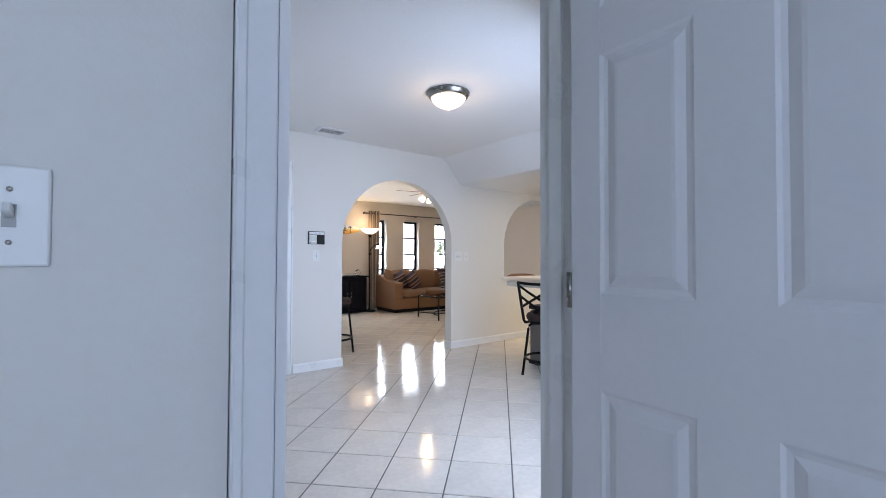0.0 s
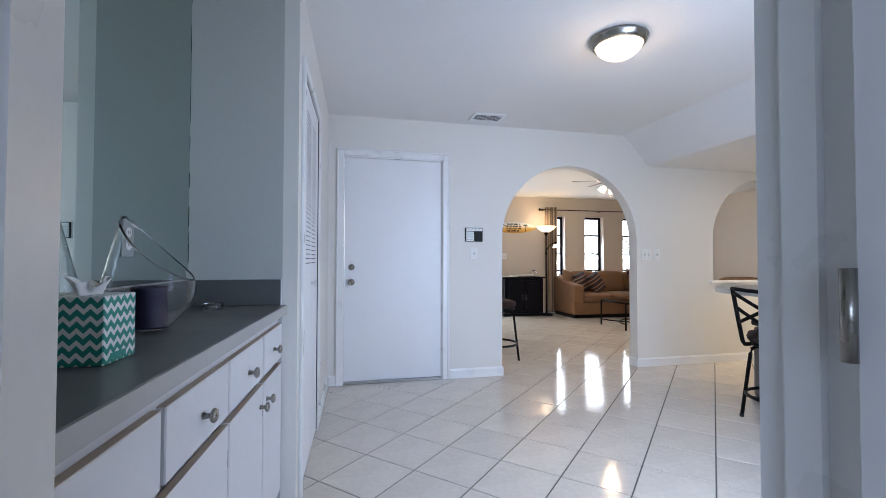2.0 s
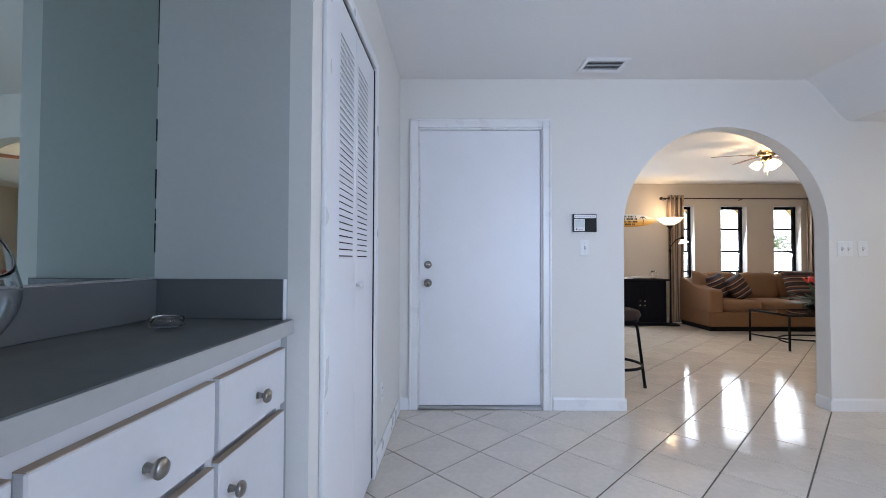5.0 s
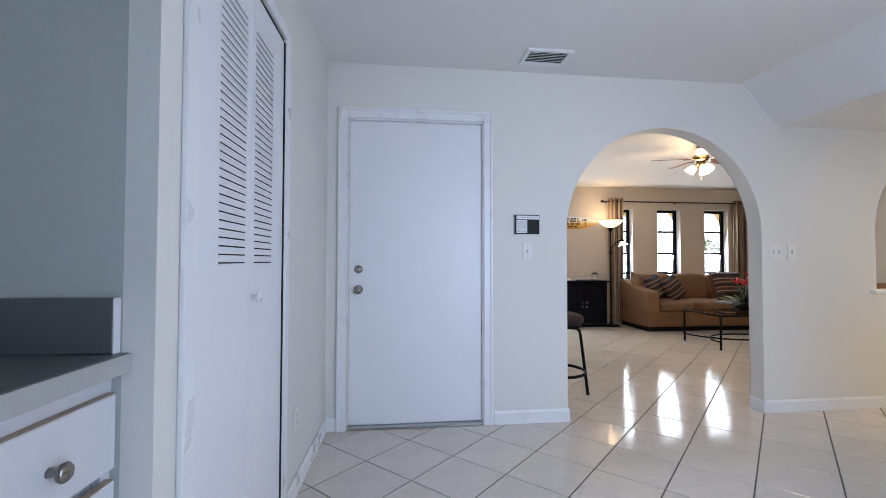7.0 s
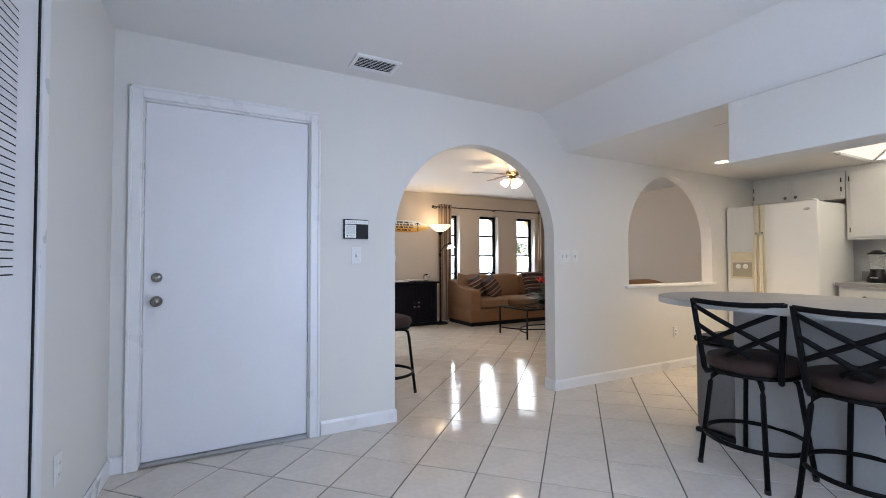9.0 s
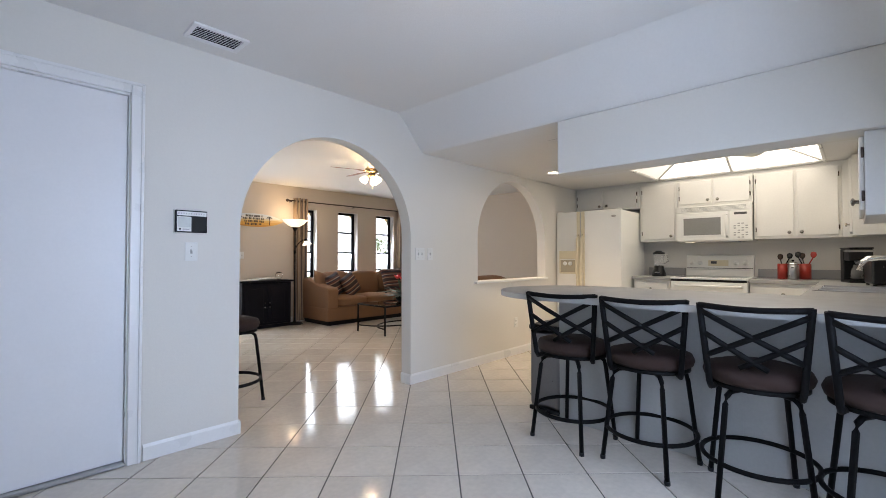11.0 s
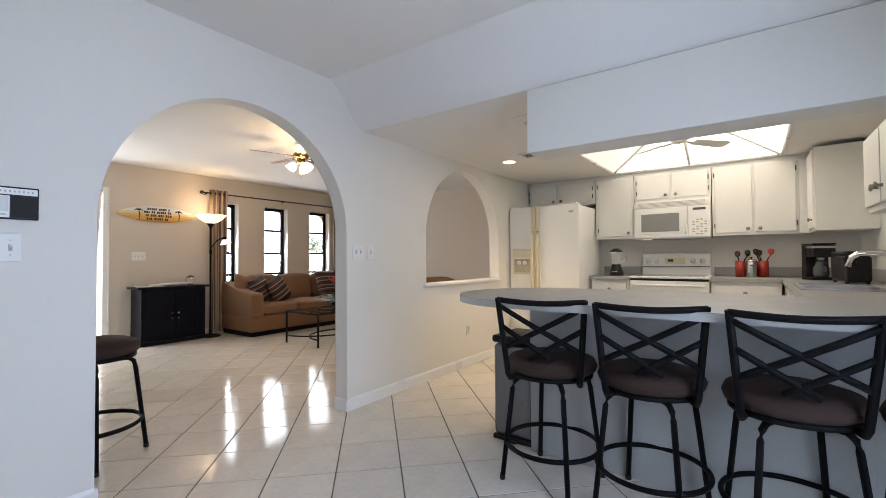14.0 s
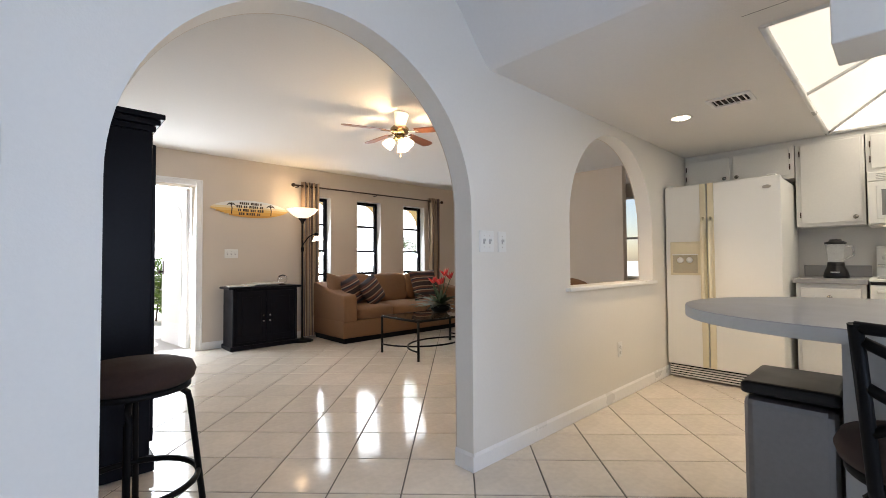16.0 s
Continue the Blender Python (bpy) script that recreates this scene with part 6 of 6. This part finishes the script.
def armoire():
    x0, x1, y0, y1, ht = 1.70, 2.385, 5.70, 6.75, 1.86
    t = thing("armoire", "tall black wooden armoire with a moulded cornice", "armoire")
    part("body", box(x0, x1, y0, y1, 0.08, ht - 0.09, 0.004), BLACKWOOD, t)
    part("plinth", box(x0, x1 + 0.02, y0 - 0.015, y1 + 0.015, 0.001, 0.085, 0.008, 2), BLACKWOOD, t)
    for i, (o, za, zb) in enumerate(((0.012, ht - 0.092, ht - 0.06), (0.03, ht - 0.06, ht - 0.03), (0.048, ht - 0.03, ht))):
        part("cornice", box(x0, x1 + o, y0 - o, y1 + o, za + 0.0003, zb, 0.006, 2), BLACKWOOD, t)
    for a, b, ky in ((y0 + 0.03, (y0 + y1) / 2 - 0.003, 0.0), ((y0 + y1) / 2 + 0.003, y1 - 0.03, 1.0)):
        d = part("door", box(x1 + 0.0005, x1 + 0.020, a, b, 0.14, ht - 0.15, 0.005, 2), BLACKWOOD, t)
        part("door_field", box(x1 + 0.0195, x1 + 0.026, a + 0.07, b - 0.07, 0.24, ht - 0.25, 0.005), BLACKWOOD, d)
        ym = (b - 0.035) if ky == 0 else (a + 0.035)
        part("handle", tube([(x1 + 0.02, ym, 0.95), (x1 + 0.045, ym, 0.96), (x1 + 0.045, ym, 1.06), (x1 + 0.02, ym, 1.07)], 0.006, 8), NICKEL, d)


armoire()

# sill of the pass-through
solid("pass_through_sill", box(4.50, 5.965, W - 0.035, W + T + 0.02, 0.868, 0.8945, 0.006, 2), TRIM, "white painted sill of the arched pass-through", "sill", kind="structure")

# open front door of the living room, swung out against the porch
fd = thing("door_front", "white front door with an arched light, standing open", "door", kind="structure", at=pose(3.33, LY + 0.21, 0.0, 0, 0, 97))
part("door_leaf", box(0, 0.86, 0, 0.042, 0.015, 2.01, 0.003), DOORPAINT, fd)
part("light_rim", tube([(0.14, -0.006, 0.3), (0.14, -0.006, 1.58)] + [(0.43 - 0.29 * math.cos(math.pi * i / 14), -0.006, 1.58 + 0.26 * math.sin(math.pi * i / 14)) for i in range(1, 14)] + [(0.72, -0.006, 1.58), (0.72, -0.006, 0.3)], 0.014, 8), PANELGREY, fd, "grey moulding of the arched light")
part("arched_light", moved(prism([(0.14, 0.3), (0.72, 0.3), (0.72, 1.58)] + [(0.43 + 0.29 * math.cos(math.pi * i / 14), 1.58 + 0.26 * math.sin(math.pi * i / 14)) for i in range(1, 14)] + [(0.14, 1.58)], 0.05, "y"), pose(0, -0.004, 0)), WHITEPLASTIC, fd, "pale arched light")
part("handle_plate", box(0.79, 0.825, 0.042, 0.048, 0.92, 1.10, 0.002), BRONZE, fd)
part("door_knob", moved(lathe([(0.012, 0), (0.012, 0.03), (0.028, 0.04), (0.028, 0.055), (0.0, 0.062)], 20), pose(0.807, 0.046, 0.96, -90)), BRONZE, fd)

# unseen sliding glass door and bedroom window, assumed for the cool daylight lamps
t = thing("sliding_door", "white-framed sliding glass door, unseen and assumed", "sliding door", kind="structure", at=pose(1.125, 1.0, 0, 0, 0, math.degrees(math.atan2(0.10, 2.175))))
for a in ((0.48, 0.54), (1.25, 1.34), (2.05, 2.11)):
    part("window_frame", box(a[0], a[1], -0.11, -0.06, 0.0, 2.05, 0.003), TRIM, t)
for z in ((0.002, 0.06), (1.99, 2.05)):
    part("window_frame", box(0.54, 1.25, -0.105, -0.065, *z), TRIM, t)
    part("window_frame", box(1.34, 2.05, -0.105, -0.065, *z), TRIM, t)
for a in ((0.54, 1.25), (1.34, 2.05)):
    p = part("pane", box(a[0], a[1], -0.088, -0.082, 0.06, 1.99), GLASS, t)
    p.visible_shadow = False
t = thing("window_bedroom", "white-framed bedroom window, unseen and assumed", "window", kind="structure")
for a in ((-1.40, -1.35, 0.8, 2.0), (0.15, 0.20, 0.8, 2.0), (-1.35, 0.15, 0.8, 0.85), (-1.35, 0.15, 1.95, 2.0), (-1.35, 0.15, 1.38, 1.42)):
    part("window_frame", box(a[0], a[1], -2.58, -2.53, a[2], a[3], 0.003), TRIM, t)
p = part("pane", box(-1.35, 0.15, -2.557, -2.552, 0.85, 1.95), GLASS, t)
p.visible_shadow = False

# ---- outdoors ----
def backdrop():
    m = bpy.data.materials.new("glowing_distance")
    m.use_nodes = True
    nt = m.node_tree
    b = nt.nodes["Principled BSDF"]
    # glow added to whiten the openings and light the living room
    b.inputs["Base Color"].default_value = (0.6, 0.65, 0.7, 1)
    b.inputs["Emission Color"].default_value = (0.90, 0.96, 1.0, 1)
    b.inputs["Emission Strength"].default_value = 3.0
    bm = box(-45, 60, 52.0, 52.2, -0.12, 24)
    solid("backdrop", bm, m, "glowing sheet added as the overexposed distance beyond the garden", "backdrop", kind="structure")


backdrop()
bm = box(-400, 400, -400, 400, -0.30, -0.12)
solid("ground", bm, CONCRETE, "pale sunlit paving running out to the horizon", "ground", kind="structure")
solid("porch_floor", box(0.5, 9.8, LY + 0.27, 11.9, -0.118, -0.02), CONCRETE, "pale concrete porch slab", "porch", kind="structure")
# unseen roof, added and sized to keep sun patches off the living room floor
bm = box(0.5, 4.0, LY + 0.21, 10.75, 2.72, 2.85)
box_bm(bm, 4.0, 9.9, LY + 0.21, 12.2, 2.72, 2.85)
solid("porch_roof", bm, CEIL, "unseen white porch roof added to block the sun", "roof", kind="structure")
bm = wall_mesh(5.5, 2.72, 0.25, [(1.30, 2.42, 0.0, 2.45, True), (2.56, 3.65, 0.0, 2.45, True), (3.80, 4.89, 0.0, 2.45, True)])
solid("porch_arcade", moved(bm, pose(4.3, 11.5, -0.02)), STUCCO, "yellow stucco porch arcade with round arches", "arcade", kind="structure")


def hedge(name, label, x0, x1, y0, y1, z1, count, seed):
    """A shrub of many small leaves on a few stems."""
    rng = random.Random(seed)
    t = thing(name, label, "shrub", "garden shrubs", at=pose((x0 + x1) / 2, (y0 + y1) / 2, -0.12))
    hx, hy = (x1 - x0) / 2, (y1 - y0) / 2
    verts, faces = [], []
    for k in range(count):
        a, rr, f = rng.uniform(0, 2 * math.pi), rng.uniform(0.25, 1.0) ** 0.5, rng.random()
        lump = 0.75 + 0.25 * math.sin(3 * a + 5 * f) + rng.uniform(-0.1, 0.12)
        p = Vector((hx * rr * math.cos(a) * lump, hy * rr * math.sin(a) * lump, z1 * (0.12 + 0.88 * f ** 0.8) * (0.8 + 0.2 * lump)))
        d = Vector((rng.uniform(-1, 1), rng.uniform(-1, 1), rng.uniform(-0.3, 1))).normalized()
        s = d.cross(Vector((rng.uniform(-1, 1), rng.uniform(-1, 1), 1))).normalized()
        L, w = rng.uniform(0.05, 0.09), rng.uniform(0.016, 0.028)
        i = len(verts)
        verts += [p, p + d * L * 0.5 + s * w, p + d * L, p + d * L * 0.5 - s * w]
        faces.append((i, i + 1, i + 2, i + 3))
    me = bpy.data.meshes.new("leaves")
    me.from_pydata(verts, [], faces)
    me.materials.append(LEAF)
    ob = new("leaves", me)
    ob.parent = t
    for k in range(7):
        a = rng.uniform(0, 2 * math.pi)
        part("stem", tube([(0.1 * math.cos(a), 0.1 * math.sin(a), 0), (0.3 * hx * math.cos(a), 0.3 * hy * math.sin(a), z1 * 0.5), (0.6 * hx * math.cos(a), 0.6 * hy * math.sin(a), z1 * 0.85)], 0.012, 6), BRONZE, t)


hedge("shrub", "leafy green shrub beyond the front door", 3.05, 4.25, 13.0, 14.2, 1.30, 3400, 1)
hedge("shrub", "leafy green shrub outside the porch", 9.0, 10.2, 14.0, 15.0, 1.5, 2200, 2)
hedge("shrub", "leafy green hedge behind the porch", 12.2, 15.0, 16.5, 18.0, 2.3, 5200, 3)
hedge("shrub", "leafy green shrub outside the porch", 6.9, 8.1, 13.3, 14.3, 1.15, 2200, 5)


# ---- floor tiles, laid at 45 degrees ----
def tiles():
    floor_ob = bpy.data.objects["floor"]
    pu, pv, u0, v0 = 0.3530, 0.3430, 3.765, -1.697
    g = 0.0033
    hu, hv = pu / 2 - g, pv / 2 - g
    r2 = math.sqrt(2)
    me = mesh_of("tile", box(-hu, hu, -hv, hv, -0.006, 0.0, 0.0025), TILE)
    rest = bmesh.new()
    whole, cut = [], []
    for i in range(-14, 34):
        for j in range(-34, 26):
            u, v = u0 + (i + 0.5) * pu, v0 + (j + 0.5) * pv
            x, y = (u + v) / r2, (u - v) / r2
            m = pose(x, y, 0, 0, 0, 45)
            corners = [m @ Vector((a, b, 0)) for a in (-hu, hu) for b in (-hv, hv)]
            inside = [any(r[0] <= c.x <= r[1] and r[2] <= c.y <= r[3] for r in FLOORS) for c in corners]
            if all(inside):
                whole.append(((x - 2.9) ** 2 + (y - 4.2) ** 2, x, y))
            elif any(r[0] - 0.25 < x < r[1] + 0.25 and r[2] - 0.25 < y < r[3] + 0.25 for r in FLOORS):
                cut.append((x, y))
    whole.sort()

    def add(bm):
        tmp = bpy.data.meshes.new("tmp")
        bm.to_mesh(tmp)
        bm.free()
        rest.from_mesh(tmp)
        bpy.data.meshes.remove(tmp)
    for n, (_, x, y) in enumerate(whole):
        m = pose(x, y, 0, 0, 0, 45)
        if n < 300:
            ob = new("tile", me)
            ob.parent = floor_ob
            ob.matrix_world = m
        else:
            add(moved(box(-hu, hu, -hv, hv, -0.006, 0.0), m))
    # tiles at the room edges are cut to the wall line
    for x, y in cut:
        for r in FLOORS:
            b = moved(box(-hu, hu, -hv, hv, -0.006, 0.0), pose(x, y, 0, 0, 0, 45))
            for co, no in (((r[0], 0, 0), (-1, 0, 0)), ((r[1], 0, 0), (1, 0, 0)), ((0, r[2], 0), (0, -1, 0)), ((0, r[3], 0), (0, 1, 0))):
                bmesh.ops.bisect_plane(b, geom=b.verts[:] + b.edges[:] + b.faces[:], plane_co=co, plane_no=no, clear_outer=True)
            if b.faces:
                add(b)
            else:
                b.free()
    ob = part("outer_tiles", rest, TILE, floor_ob, "cream ceramic tiles further off")
    tagged(ob, kind="stuff")


tiles()
